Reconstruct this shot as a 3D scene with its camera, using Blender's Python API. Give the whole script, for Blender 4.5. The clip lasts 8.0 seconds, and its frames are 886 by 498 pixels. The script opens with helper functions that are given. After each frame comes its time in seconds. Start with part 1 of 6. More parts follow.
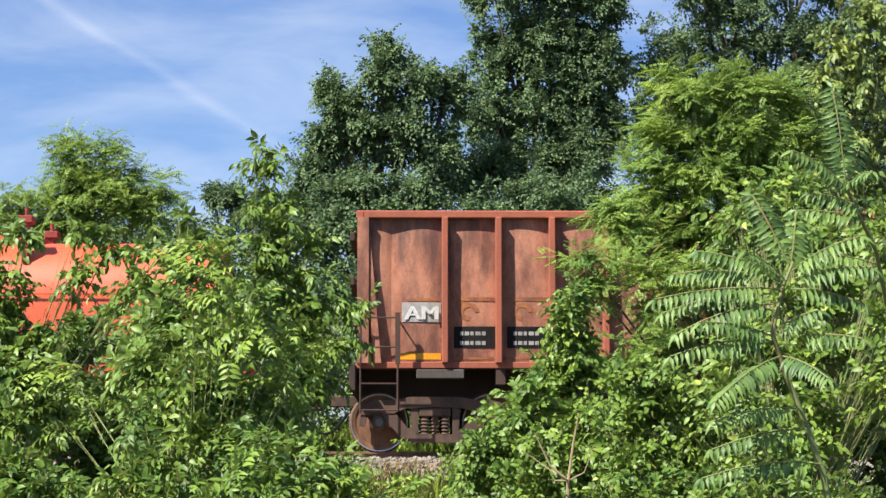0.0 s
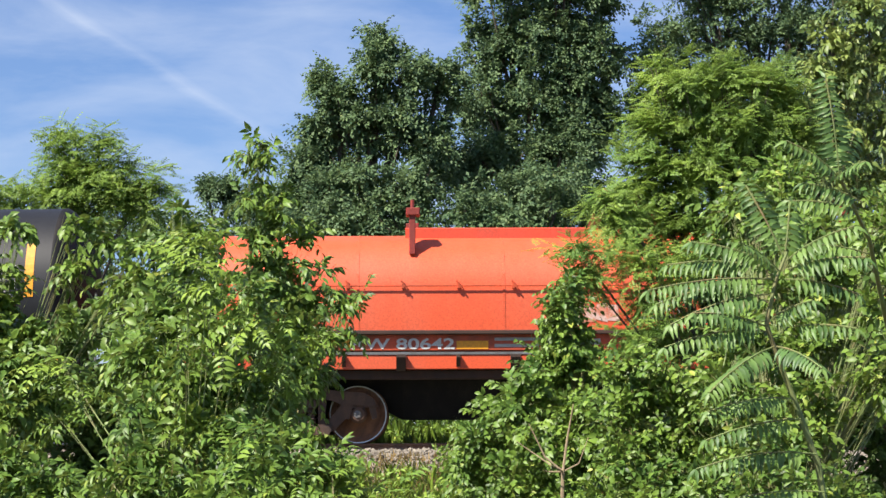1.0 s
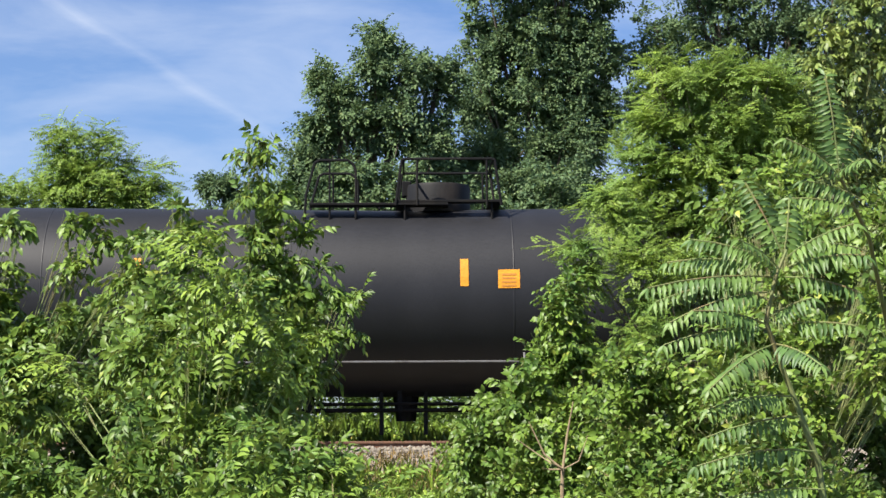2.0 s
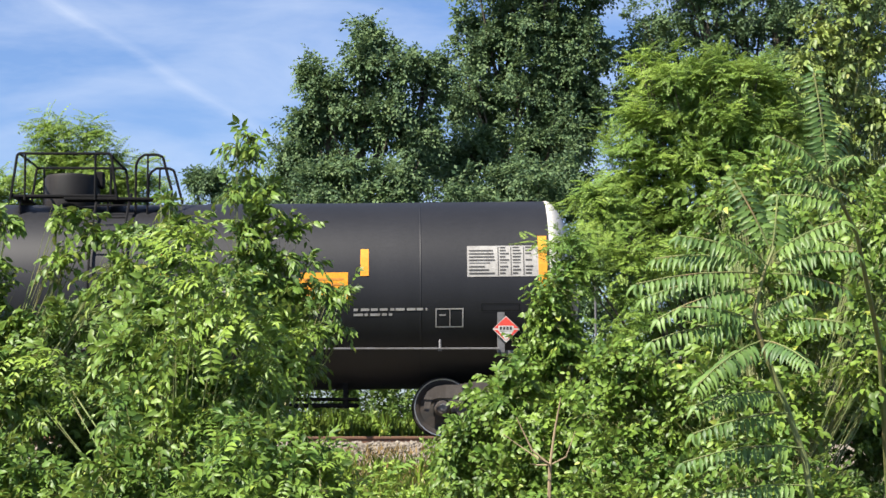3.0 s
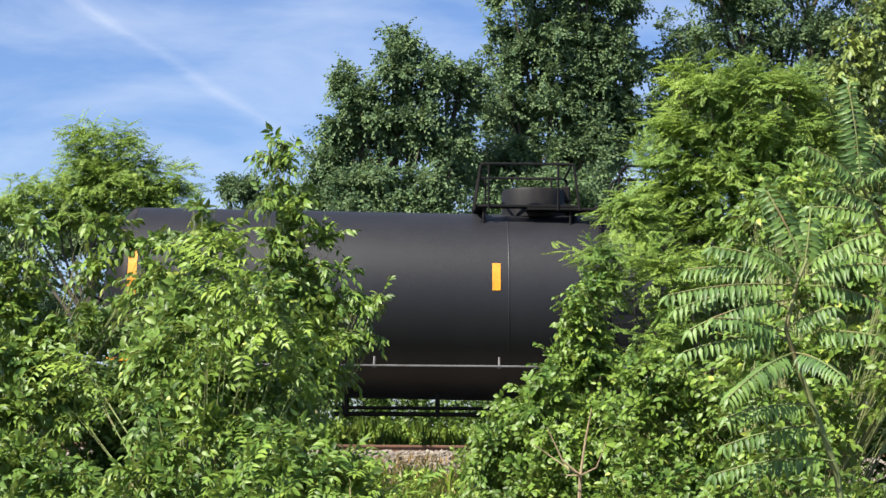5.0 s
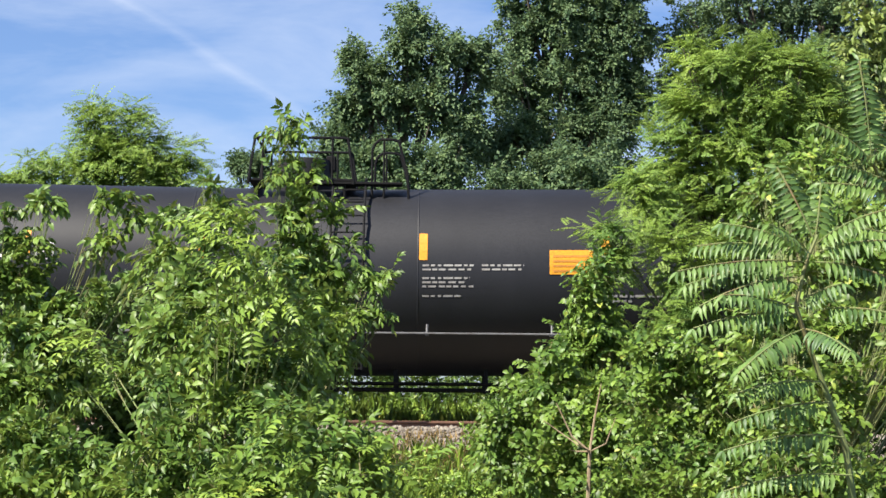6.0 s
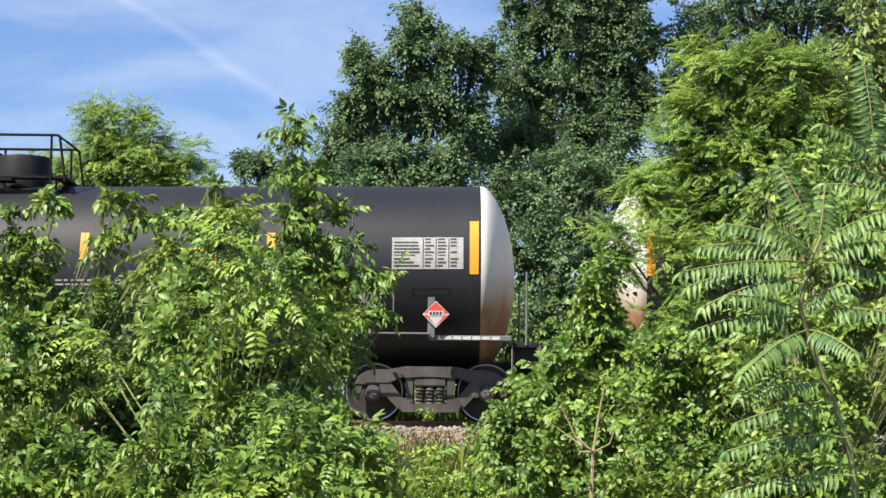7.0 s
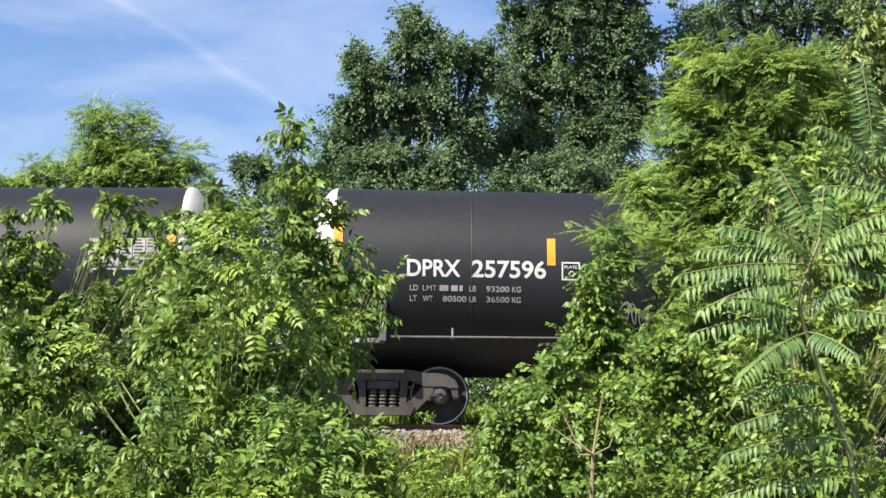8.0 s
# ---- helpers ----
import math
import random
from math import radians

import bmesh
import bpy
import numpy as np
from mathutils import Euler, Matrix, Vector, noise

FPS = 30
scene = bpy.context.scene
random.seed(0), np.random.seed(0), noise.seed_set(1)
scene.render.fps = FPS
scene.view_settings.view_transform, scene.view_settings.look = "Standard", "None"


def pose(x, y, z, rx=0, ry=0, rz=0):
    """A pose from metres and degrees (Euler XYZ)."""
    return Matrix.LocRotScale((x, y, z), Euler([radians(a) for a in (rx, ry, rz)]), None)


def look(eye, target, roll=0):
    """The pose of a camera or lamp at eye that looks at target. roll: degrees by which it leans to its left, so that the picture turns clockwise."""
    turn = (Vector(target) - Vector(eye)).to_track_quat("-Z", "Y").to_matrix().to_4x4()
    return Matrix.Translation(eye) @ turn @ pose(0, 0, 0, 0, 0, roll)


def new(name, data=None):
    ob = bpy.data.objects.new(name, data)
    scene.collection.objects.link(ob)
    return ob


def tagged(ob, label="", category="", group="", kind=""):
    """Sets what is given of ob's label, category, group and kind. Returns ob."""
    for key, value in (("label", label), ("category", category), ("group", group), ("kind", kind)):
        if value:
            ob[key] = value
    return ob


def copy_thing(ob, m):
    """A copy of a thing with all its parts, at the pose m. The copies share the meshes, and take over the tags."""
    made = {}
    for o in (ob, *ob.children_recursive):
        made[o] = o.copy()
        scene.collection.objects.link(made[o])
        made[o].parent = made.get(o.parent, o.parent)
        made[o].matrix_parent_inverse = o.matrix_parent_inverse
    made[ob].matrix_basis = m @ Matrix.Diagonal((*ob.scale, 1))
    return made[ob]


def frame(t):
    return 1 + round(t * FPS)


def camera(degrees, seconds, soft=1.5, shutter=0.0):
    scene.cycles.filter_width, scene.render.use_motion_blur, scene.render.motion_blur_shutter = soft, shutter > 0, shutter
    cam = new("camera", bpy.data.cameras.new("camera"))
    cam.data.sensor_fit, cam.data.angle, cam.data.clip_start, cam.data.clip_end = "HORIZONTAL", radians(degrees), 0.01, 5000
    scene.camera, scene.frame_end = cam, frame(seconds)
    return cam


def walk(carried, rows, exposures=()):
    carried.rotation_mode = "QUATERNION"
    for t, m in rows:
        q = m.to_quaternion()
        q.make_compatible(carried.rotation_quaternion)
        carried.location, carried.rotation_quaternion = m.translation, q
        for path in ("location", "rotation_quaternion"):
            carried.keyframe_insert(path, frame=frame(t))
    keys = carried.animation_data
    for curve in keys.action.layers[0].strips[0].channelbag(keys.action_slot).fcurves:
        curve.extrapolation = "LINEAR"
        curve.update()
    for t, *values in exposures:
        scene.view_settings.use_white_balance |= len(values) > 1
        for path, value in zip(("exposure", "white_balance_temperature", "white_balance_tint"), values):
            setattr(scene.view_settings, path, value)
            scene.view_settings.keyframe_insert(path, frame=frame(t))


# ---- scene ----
# camera: a hand-held phone with a long lens, standing in one spot
cam = camera(25.57, 8.0)
TURNS = (
    (0.0, 5.924, -0.021, -0.951),
    (0.5, 5.892, -0.054, -1.119),
    (1.0, 5.678, -0.245, -1.127),
    (1.5, 5.627, -0.260, -1.098),
    (3.0, 5.477, -0.106, -1.484),
    (3.5, 5.395, 0.780, -1.640),
    (4.0, 5.500, 1.045, -1.379),
    (4.5, 5.952, 0.597, -0.796),
    (6.0, 5.036, 0.547, -0.259),
    (6.5, 4.993, 0.603, -0.144),
    (7.0, 5.043, 0.600, -0.149),
    (7.5, 5.168, 0.586, -0.196),
    (8.0, 5.139, 0.468, -0.169),
)
walk(cam, [(t, Matrix.Rotation(radians(yaw), 4, "Z") @ Matrix.Rotation(radians(90 + tilt), 4, "X")
            @ Matrix.Rotation(radians(lean), 4, "Z")) for t, tilt, lean, yaw in TURNS],
     [(0.0, 1.15), (0.6, 1.12), (1.0, 1.05), (1.6, 1.05), (3.0, 1.17), (8.0, 1.17)])

# ---- sky and sun ----
SUN_FROM = Vector((-0.50, -0.40, 0.77)).normalized()
world = bpy.data.worlds.new("sky")
scene.world = world
world.use_nodes = True
wn, wl = world.node_tree.nodes, world.node_tree.links
sky = wn.new("ShaderNodeTexSky")
sky.sky_type = "NISHITA"
sky.sun_disc = False
sky.sun_elevation = math.asin(SUN_FROM.z)
sky.sun_rotation = math.atan2(SUN_FROM.x, SUN_FROM.y)
sky.air_density, sky.dust_density, sky.ozone_density = 1.0, 0.6, 2.5
back = wn["Background"]
back.inputs["Strength"].default_value = 0.053


def mathn(nodes, links, op, a, b=None, c=None):
    n = nodes.new("ShaderNodeMath")
    n.operation = op
    for i, v in enumerate((a, b, c)):
        if v is None:
            continue
        if isinstance(v, (int, float)):
            n.inputs[i].default_value = v
        else:
            links.new(v, n.inputs[i])
    return n.outputs[0]


def ramp(nodes, links, fac, stops):
    n = nodes.new("ShaderNodeValToRGB")
    el = n.color_ramp.elements
    while len(el) < len(stops):
        el.new(0.5)
    for e, (p, c) in zip(el, stops):
        e.position, e.color = p, (*c, 1)
    links.new(fac, n.inputs[0])
    return n.outputs[0]


wc = wn.new("ShaderNodeTexCoord")
wmap = wn.new("ShaderNodeMapping")
wmap.inputs["Rotation"].default_value = (0, radians(-32), 0)
wmap.inputs["Scale"].default_value = (3.0, 3.0, 10.0)
wl.new(wc.outputs["Generated"], wmap.inputs[0])
cl = wn.new("ShaderNodeTexNoise")
cl.inputs["Scale"].default_value, cl.inputs["Detail"].default_value, cl.inputs["Roughness"].default_value = 2.6, 7, 0.55
cl.inputs["Distortion"].default_value = 0.4
wl.new(wmap.outputs[0], cl.inputs["Vector"])
wisps = ramp(wn, wl, cl.outputs["Fac"], [(0.38, (0, 0, 0)), (0.80, (1, 1, 1))])
sep = wn.new("ShaderNodeSeparateXYZ")
wl.new(wc.outputs["Generated"], sep.inputs[0])
# a fading vapour trail that falls across the sky
tx = mathn(wn, wl, "DIVIDE", sep.outputs[0], sep.outputs[1])
tz = mathn(wn, wl, "DIVIDE", sep.outputs[2], sep.outputs[1])
wob = mathn(wn, wl, "MULTIPLY", mathn(wn, wl, "SUBTRACT", cl.outputs["Fac"], 0.5), 0.012)
off = mathn(wn, wl, "ADD", mathn(wn, wl, "MULTIPLY_ADD", tx, 0.64, tz), wob)
dist = mathn(wn, wl, "ABSOLUTE", mathn(wn, wl, "SUBTRACT", off, 0.1127))
trail = mathn(wn, wl, "SUBTRACT", 1.0, mathn(wn, wl, "DIVIDE", dist, 0.0055))
trail = mathn(wn, wl, "MULTIPLY", mathn(wn, wl, "MAXIMUM", trail, 0.0), 0.34)
front = mathn(wn, wl, "GREATER_THAN", sep.outputs[1], 0.2)
t_on = mathn(wn, wl, "MULTIPLY", trail, front)
haze = mathn(wn, wl, "MULTIPLY", wisps, 0.62)
cover = mathn(wn, wl, "MINIMUM", mathn(wn, wl, "ADD", mathn(wn, wl, "MULTIPLY", t_on, cl.outputs["Fac"]), mathn(wn, wl, "ADD", haze, 0.0)), 0.9)
wmix = wn.new("ShaderNodeMix")
wmix.data_type = "RGBA"
wl.new(cover, wmix.inputs["Factor"])
blue = wn.new("ShaderNodeMix")
blue.data_type, blue.blend_type = "RGBA", "MULTIPLY"
blue.inputs["Factor"].default_value = 1.0
blue.inputs["B"].default_value = (0.90, 1.02, 1.32, 1)
wl.new(sky.outputs[0], blue.inputs["A"])
wl.new(blue.outputs["Result"], wmix.inputs["A"])
wmix.inputs["B"].default_value = (7.0, 7.8, 9.4, 1)
wl.new(wmix.outputs["Result"], back.inputs["Color"])

sun = new("sun", bpy.data.lights.new("sun", "SUN"))
sun.data.energy, sun.data.angle, sun.data.color = 5.0, radians(0.6), (1.0, 0.93, 0.82)
sun.matrix_world = look(SUN_FROM * 100, (0, 0, 0))


# ---- materials ----
def material(name, rough=0.6, metal=0.0):
    m = bpy.data.materials.new(name)
    m.use_nodes = True
    p = m.node_tree.nodes["Principled BSDF"]
    p.inputs["Roughness"].default_value, p.inputs["Metallic"].default_value = rough, metal
    return m, m.node_tree.nodes, m.node_tree.links, p


def noise_fac(nodes, links, scale, detail=4, rough=0.55, stretch=(1, 1, 1)):
    tc = nodes.new("ShaderNodeTexCoord")
    mp = nodes.new("ShaderNodeMapping")
    mp.inputs["Scale"].default_value = stretch
    links.new(tc.outputs["Object"], mp.inputs[0])
    n = nodes.new("ShaderNodeTexNoise")
    n.inputs["Scale"].default_value, n.inputs["Detail"].default_value, n.inputs["Roughness"].default_value = scale, detail, rough
    links.new(mp.outputs[0], n.inputs["Vector"])
    return n.outputs["Fac"]


def mix_col(nodes, links, fac, a, b):
    n = nodes.new("ShaderNodeMix")
    n.data_type = "RGBA"
    for key, v in (("Factor", fac), ("A", a), ("B", b)):
        if isinstance(v, (int, float)):
            n.inputs[key].default_value = v
        elif isinstance(v, tuple):
            n.inputs[key].default_value = (*v, 1)
        else:
            links.new(v, n.inputs[key])
    return n.outputs["Result"]


def bumped(nodes, links, p, fac, strength, dist):
    b = nodes.new("ShaderNodeBump")
    b.inputs["Strength"].default_value, b.inputs["Distance"].default_value = strength, dist
    links.new(fac, b.inputs["Height"])
    links.new(b.outputs[0], p.inputs["Normal"])


def worn(name, base, stain, rough=0.6, metal=0.0, scale=1.2, amount=(0.45, 0.75), streak=(1, 1, 0.35), fine=None, bump=0.15):
    """Paint or metal with stains at one scale and grain at a finer one."""
    m, n, l, p = material(name, rough, metal)
    big = ramp(n, l, noise_fac(n, l, scale, 6, 0.62, streak), [(amount[0], (0, 0, 0)), (amount[1], (1, 1, 1))])
    c = mix_col(n, l, big, base, stain)
    g = noise_fac(n, l, 38, 4, 0.6)
    small = ramp(n, l, g, [(0.35, (0.72, 0.72, 0.72)), (0.7, (1.12, 1.12, 1.12))])
    mul = n.new("ShaderNodeMix")
    mul.data_type, mul.blend_type = "RGBA", "MULTIPLY"
    mul.inputs["Factor"].default_value = 0.8
    l.new(c, mul.inputs["A"])
    l.new(small, mul.inputs["B"])
    l.new(mul.outputs["Result"], p.inputs["Base Color"])
    r = mathn(n, l, "MULTIPLY_ADD", g, 0.3, rough - 0.15)
    l.new(r, p.inputs["Roughness"])
    bumped(n, l, p, g, bump, 0.01)
    return m


def leafy(name, dark, light, yellow, glow=0.21, rough=0.45):
    """Leaf blades that vary leaf by leaf and let some light through."""
    m, n, l, p = material(name, rough)
    geo = n.new("ShaderNodeNewGeometry")
    rnd = geo.outputs["Random Per Island"]
    c = ramp(n, l, rnd, [(0.0, dark), (0.5, light), (0.965, light), (1.0, yellow)])
    patch = ramp(n, l, noise_fac(n, l, 3.0, 4), [(0.32, (0.55, 0.66, 0.66)), (0.68, (1.34, 1.2, 0.92))])
    mul = n.new("ShaderNodeMix")
    mul.data_type, mul.blend_type = "RGBA", "MULTIPLY"
    mul.inputs["Factor"].default_value = 1.0
    l.new(c, mul.inputs["A"])
    l.new(patch, mul.inputs["B"])
    l.new(mul.outputs["Result"], p.inputs["Base Color"])
    p.inputs["Specular IOR Level"].default_value = 0.32
    tr = n.new("ShaderNodeBsdfTranslucent")
    tint = mix_col(n, l, 0.5, mul.outputs["Result"], yellow)
    l.new(tint, tr.inputs["Color"])
    mx = n.new("ShaderNodeMixShader")
    mx.inputs[0].default_value = glow
    l.new(p.outputs[0], mx.inputs[1])
    l.new(tr.outputs[0], mx.inputs[2])
    l.new(mx.outputs[0], n["Material Output"].inputs["Surface"])
    return m


LEAF_ELM = leafy("elm_leaf", (0.046, 0.092, 0.021), (0.146, 0.245, 0.048), (0.365, 0.42, 0.09))
LEAF_LIME = leafy("young_leaf", (0.076, 0.136, 0.024), (0.198, 0.312, 0.053), (0.379, 0.429, 0.094))
LEAF_MID = leafy("bramble_leaf", (0.052, 0.100, 0.020), (0.150, 0.255, 0.046), (0.33, 0.39, 0.09))
LEAF_LOCUST = leafy("locust_leaf", (0.120, 0.200, 0.042), (0.215, 0.338, 0.070), (0.36, 0.45, 0.11), 0.27)
LEAF_FROND = leafy("frond_leaf", (0.072, 0.138, 0.046), (0.142, 0.246, 0.076), (0.230, 0.325, 0.098), 0.22, 0.45)
LEAF_OAK = leafy("oak_leaf", (0.055, 0.105, 0.056), (0.125, 0.205, 0.10), (0.19, 0.25, 0.115), 0.30, 0.6)
LEAF_VINE = leafy("vine_leaf", (0.076, 0.121, 0.032), (0.199, 0.274, 0.08), (0.37, 0.379, 0.143))
# leaf green lowered to stand for foliage in shade
LEAF_SHADE = leafy("shade_darkened_leaf", (0.045, 0.090, 0.026), (0.105, 0.180, 0.046), (0.230, 0.300, 0.065))
GRASS = leafy("grass_blade", (0.10, 0.19, 0.03), (0.2, 0.31, 0.05), (0.4, 0.38, 0.13), 0.4)
THATCH = leafy("dry_grass_blade", (0.20, 0.14, 0.07), (0.36, 0.27, 0.14), (0.30, 0.33, 0.10), 0.25)
BARK = worn("bark", (0.14, 0.115, 0.085), (0.07, 0.06, 0.045), 0.9, 0, 6, (0.35, 0.65), (1, 1, 0.2), bump=0.8)
TWIG = worn("dry_twig", (0.34, 0.26, 0.16), (0.2, 0.14, 0.09), 0.85, 0, 9)
STEM = worn("green_stem", (0.17, 0.22, 0.07), (0.22, 0.14, 0.07), 0.7, 0, 7)
BLACK = worn("black_tank_paint", (0.0115, 0.0120, 0.0148), (0.021, 0.0215, 0.0255), 0.50, 0, 0.9, (0.42, 0.9), (1, 1, 0.25), bump=0.04)
BLACKEND = worn("black_end_paint", (0.012, 0.012, 0.013), (0.05, 0.04, 0.032), 0.6, 0, 1.4, (0.5, 0.85))
UNDER = worn("black_underframe", (0.010, 0.010, 0.011), (0.03, 0.026, 0.022), 0.7, 0, 2.0, (0.5, 0.85))
for m, v in ((BLACK, 0.34), (UNDER, 0.12), (BLACKEND, 0.2)):
    m.node_tree.nodes["Principled BSDF"].inputs["Specular IOR Level"].default_value = v
WHITE = worn("white_head_paint", (0.56, 0.54, 0.49), (0.34, 0.26, 0.16), 0.55, 0, 0.8, (0.52, 0.86), (1, 1, 0.3), bump=0.05)
m, n, l, p = WHITE, WHITE.node_tree.nodes, WHITE.node_tree.links, WHITE.node_tree.nodes["Principled BSDF"]
prev = p.inputs["Base Color"].links[0].from_socket
tc = n.new("ShaderNodeTexCoord")
sx = n.new("ShaderNodeSeparateXYZ")
l.new(tc.outputs["Object"], sx.inputs[0])
low = mathn(n, l, "MULTIPLY_ADD", sx.outputs[2], -1.1, 2.9)
spot = mathn(n, l, "MULTIPLY", mathn(n, l, "MAXIMUM", mathn(n, l, "MINIMUM", low, 1.0), 0.0), noise_fac(n, l, 1.6, 5, 0.6, (1, 1, 0.3)))
l.new(mix_col(n, l, ramp(n, l, spot, [(0.14, (0, 0, 0)), (0.50, (1, 1, 1))]), prev, (0.27, 0.14, 0.065)), p.inputs["Base Color"])
ORANGE = worn("orange_hood_paint", (0.68, 0.090, 0.028), (0.60, 0.115, 0.052), 0.5, 0, 1.1, (0.4, 0.8), (1, 1, 0.3), bump=0.05)
ORANGE2 = worn("orange_frame_paint", (0.55, 0.075, 0.024), (0.2, 0.05, 0.024), 0.6, 0, 2.2, (0.42, 0.75), (1, 1, 0.4))
RED = worn("red_bracket_paint", (0.26, 0.03, 0.02), (0.12, 0.028, 0.02), 0.6, 0, 3)
RUST = worn("rusty_gondola_paint", (0.17, 0.062, 0.040), (0.44, 0.185, 0.11), 0.8, 0, 2.2, (0.38, 0.62), (1, 1, 0.5))
n, l, p = RUST.node_tree.nodes, RUST.node_tree.links, RUST.node_tree.nodes["Principled BSDF"]
soot = ramp(n, l, noise_fac(n, l, 1.5, 7, 0.68, (1.6, 1, 0.45)), [(0.46, (0, 0, 0)), (0.66, (0.85, 0.85, 0.85))])
runs = ramp(n, l, noise_fac(n, l, 5.0, 5, 0.6, (1.5, 1, 0.12)), [(0.56, (0, 0, 0)), (0.72, (0.7, 0.7, 0.7))])
grimed = mix_col(n, l, soot, p.inputs["Base Color"].links[0].from_socket, (0.055, 0.030, 0.028))
l.new(mix_col(n, l, runs, grimed, (0.34, 0.105, 0.045)), p.inputs["Base Color"])
RUSTEDGE = worn("rusty_rib_paint", (0.33, 0.09, 0.047), (0.22, 0.066, 0.038), 0.75, 0, 3)
RUSTDARK = worn("dark_rust", (0.062, 0.031, 0.021), (0.028, 0.019, 0.016), 0.85, 0, 2.5)
TRUCK = worn("truck_steel", (0.088, 0.076, 0.068), (0.045, 0.036, 0.030), 0.8, 0.1, 5, (0.4, 0.7))
WHEELRUST = worn("rusty_wheel_steel", (0.20, 0.090, 0.045), (0.10, 0.05, 0.03), 0.8, 0.1, 7, (0.4, 0.7))
TRUCKRUST = worn("rusty_truck_steel", (0.115, 0.064, 0.043), (0.045, 0.030, 0.024), 0.85, 0.1, 5, (0.4, 0.7))
WHEEL = worn("wheel_steel", (0.020, 0.018, 0.017), (0.046, 0.035, 0.028), 0.75, 0.1, 7, (0.4, 0.7))
TREAD = worn("worn_bright_steel", (0.55, 0.53, 0.5), (0.35, 0.33, 0.3), 0.35, 0.9, 8)
RAILM = worn("rail_rust", (0.2, 0.105, 0.065), (0.11, 0.07, 0.05), 0.8, 0.2, 6)
GREYM = worn("grey_galvanised_steel", (0.16, 0.16, 0.165), (0.10, 0.09, 0.085), 0.6, 0.2, 6)
YELLOW = worn("yellow_reflective", (0.72, 0.30, 0.008), (0.60, 0.24, 0.012), 0.5, 0, 5, bump=0.02)
LETTER = worn("white_lettering", (0.55, 0.54, 0.51), (0.42, 0.40, 0.37), 0.6, 0, 4, bump=0.02)
FADED = worn("faded_lettering", (0.34, 0.33, 0.31), (0.2, 0.18, 0.17), 0.7, 0, 5, bump=0.02)
DARKLET = worn("dark_lettering", (0.03, 0.03, 0.03), (0.06, 0.05, 0.05), 0.6)
REDLET = worn("red_placard", (0.68, 0.06, 0.04), (0.5, 0.07, 0.05), 0.5)
ROOFRED = worn("red_orange_roof_paint", (0.55, 0.055, 0.02), (0.4, 0.06, 0.03), 0.55, 0, 2)
SCRAWL = worn("faded_spray", (0.6, 0.42, 0.36), (0.55, 0.2, 0.12), 0.7, 0, 7, (0.45, 0.6), (1, 1, 1))
OLDLOGO = worn("weathered_orange_logo", (0.34, 0.12, 0.035), (0.19, 0.065, 0.036), 0.8, 0, 6, (0.4, 0.6), (1, 1, 1))
STONE = worn("ballast_stone", (0.30, 0.265, 0.215), (0.15, 0.122, 0.095), 0.9, 0, 9, (0.35, 0.65), (1, 1, 1), bump=0.5)
TIE = worn("tie_wood", (0.12, 0.095, 0.07), (0.06, 0.05, 0.04), 0.9, 0, 6)
SOIL = worn("grassy_soil", (0.075, 0.068, 0.038), (0.045, 0.06, 0.022), 0.95, 0, 0.7, (0.35, 0.65), (1, 1, 1), bump=0.6)


# ---- mesh helpers ----
def part(name, bm, mat, parent, label=""):
    me = bpy.data.meshes.new(name)
    if isinstance(bm, bmesh.types.BMesh):
        bm.normal_update()
        bm.to_mesh(me)
        bm.free()
    else:
        me.from_pydata(*bm)
    me.materials.append(mat)
    ob = new(name, me)
    ob.parent = parent
    if label:
        ob["label"] = label
    return ob


def smooth(ob, angle=40):
    me = ob.data
    me.polygons.foreach_set("use_smooth", [True] * len(me.polygons))
    b = bmesh.new()
    b.from_mesh(me)
    for e in b.edges:
        e.smooth = len(e.link_faces) == 2 and e.calc_face_angle(0) < radians(angle)
    b.to_mesh(me)
    b.free()
    return ob


def thing(name, label, category, group="", at=(0, 0, 0), kind=""):
    ob = new(name)
    ob.location = at
    ob.empty_display_size = 0.3
    return tagged(ob, label, category, group, kind)


def box(bm, x0, x1, y0, y1, z0, z1, bevel=0.0):
    r = bmesh.ops.create_cube(bm, size=1.0)
    for v in r["verts"]:
        v.co = Vector(((x0 + x1) / 2 + v.co.x * (x1 - x0), (y0 + y1) / 2 + v.co.y * (y1 - y0), (z0 + z1) / 2 + v.co.z * (z1 - z0)))
    if bevel:
        es = list({e for v in r["verts"] for e in v.link_edges})
        bmesh.ops.bevel(bm, geom=es, offset=bevel, segments=1, affect="EDGES")
    return bm


def rod(bm, a, b, r, r2=None, seg=8):
    a, b = Vector(a), Vector(b)
    m = Matrix.Translation((a + b) / 2) @ (b - a).to_track_quat("Z", "Y").to_matrix().to_4x4()
    bmesh.ops.create_cone(bm, cap_ends=True, segments=seg, radius1=r, radius2=r if r2 is None else r2, depth=(b - a).length, matrix=m)
    return bm


def pipe(bm, pts, r, seg=6):
    for a, b in zip(pts, pts[1:]):
        rod(bm, a, b, r, seg=seg)
    return bm


def prism(bm, outline, y0, y1):
    """A plate with an outline in x and z, from y0 to y1."""
    f = [bm.verts.new((x, y0, z)) for x, z in outline]
    b = [bm.verts.new((x, y1, z)) for x, z in outline]
    bm.faces.new(f)
    bm.faces.new(b[::-1])
    for i in range(len(f)):
        j = (i + 1) % len(f)
        bm.faces.new((f[j], f[i], b[i], b[j]))
    return bm


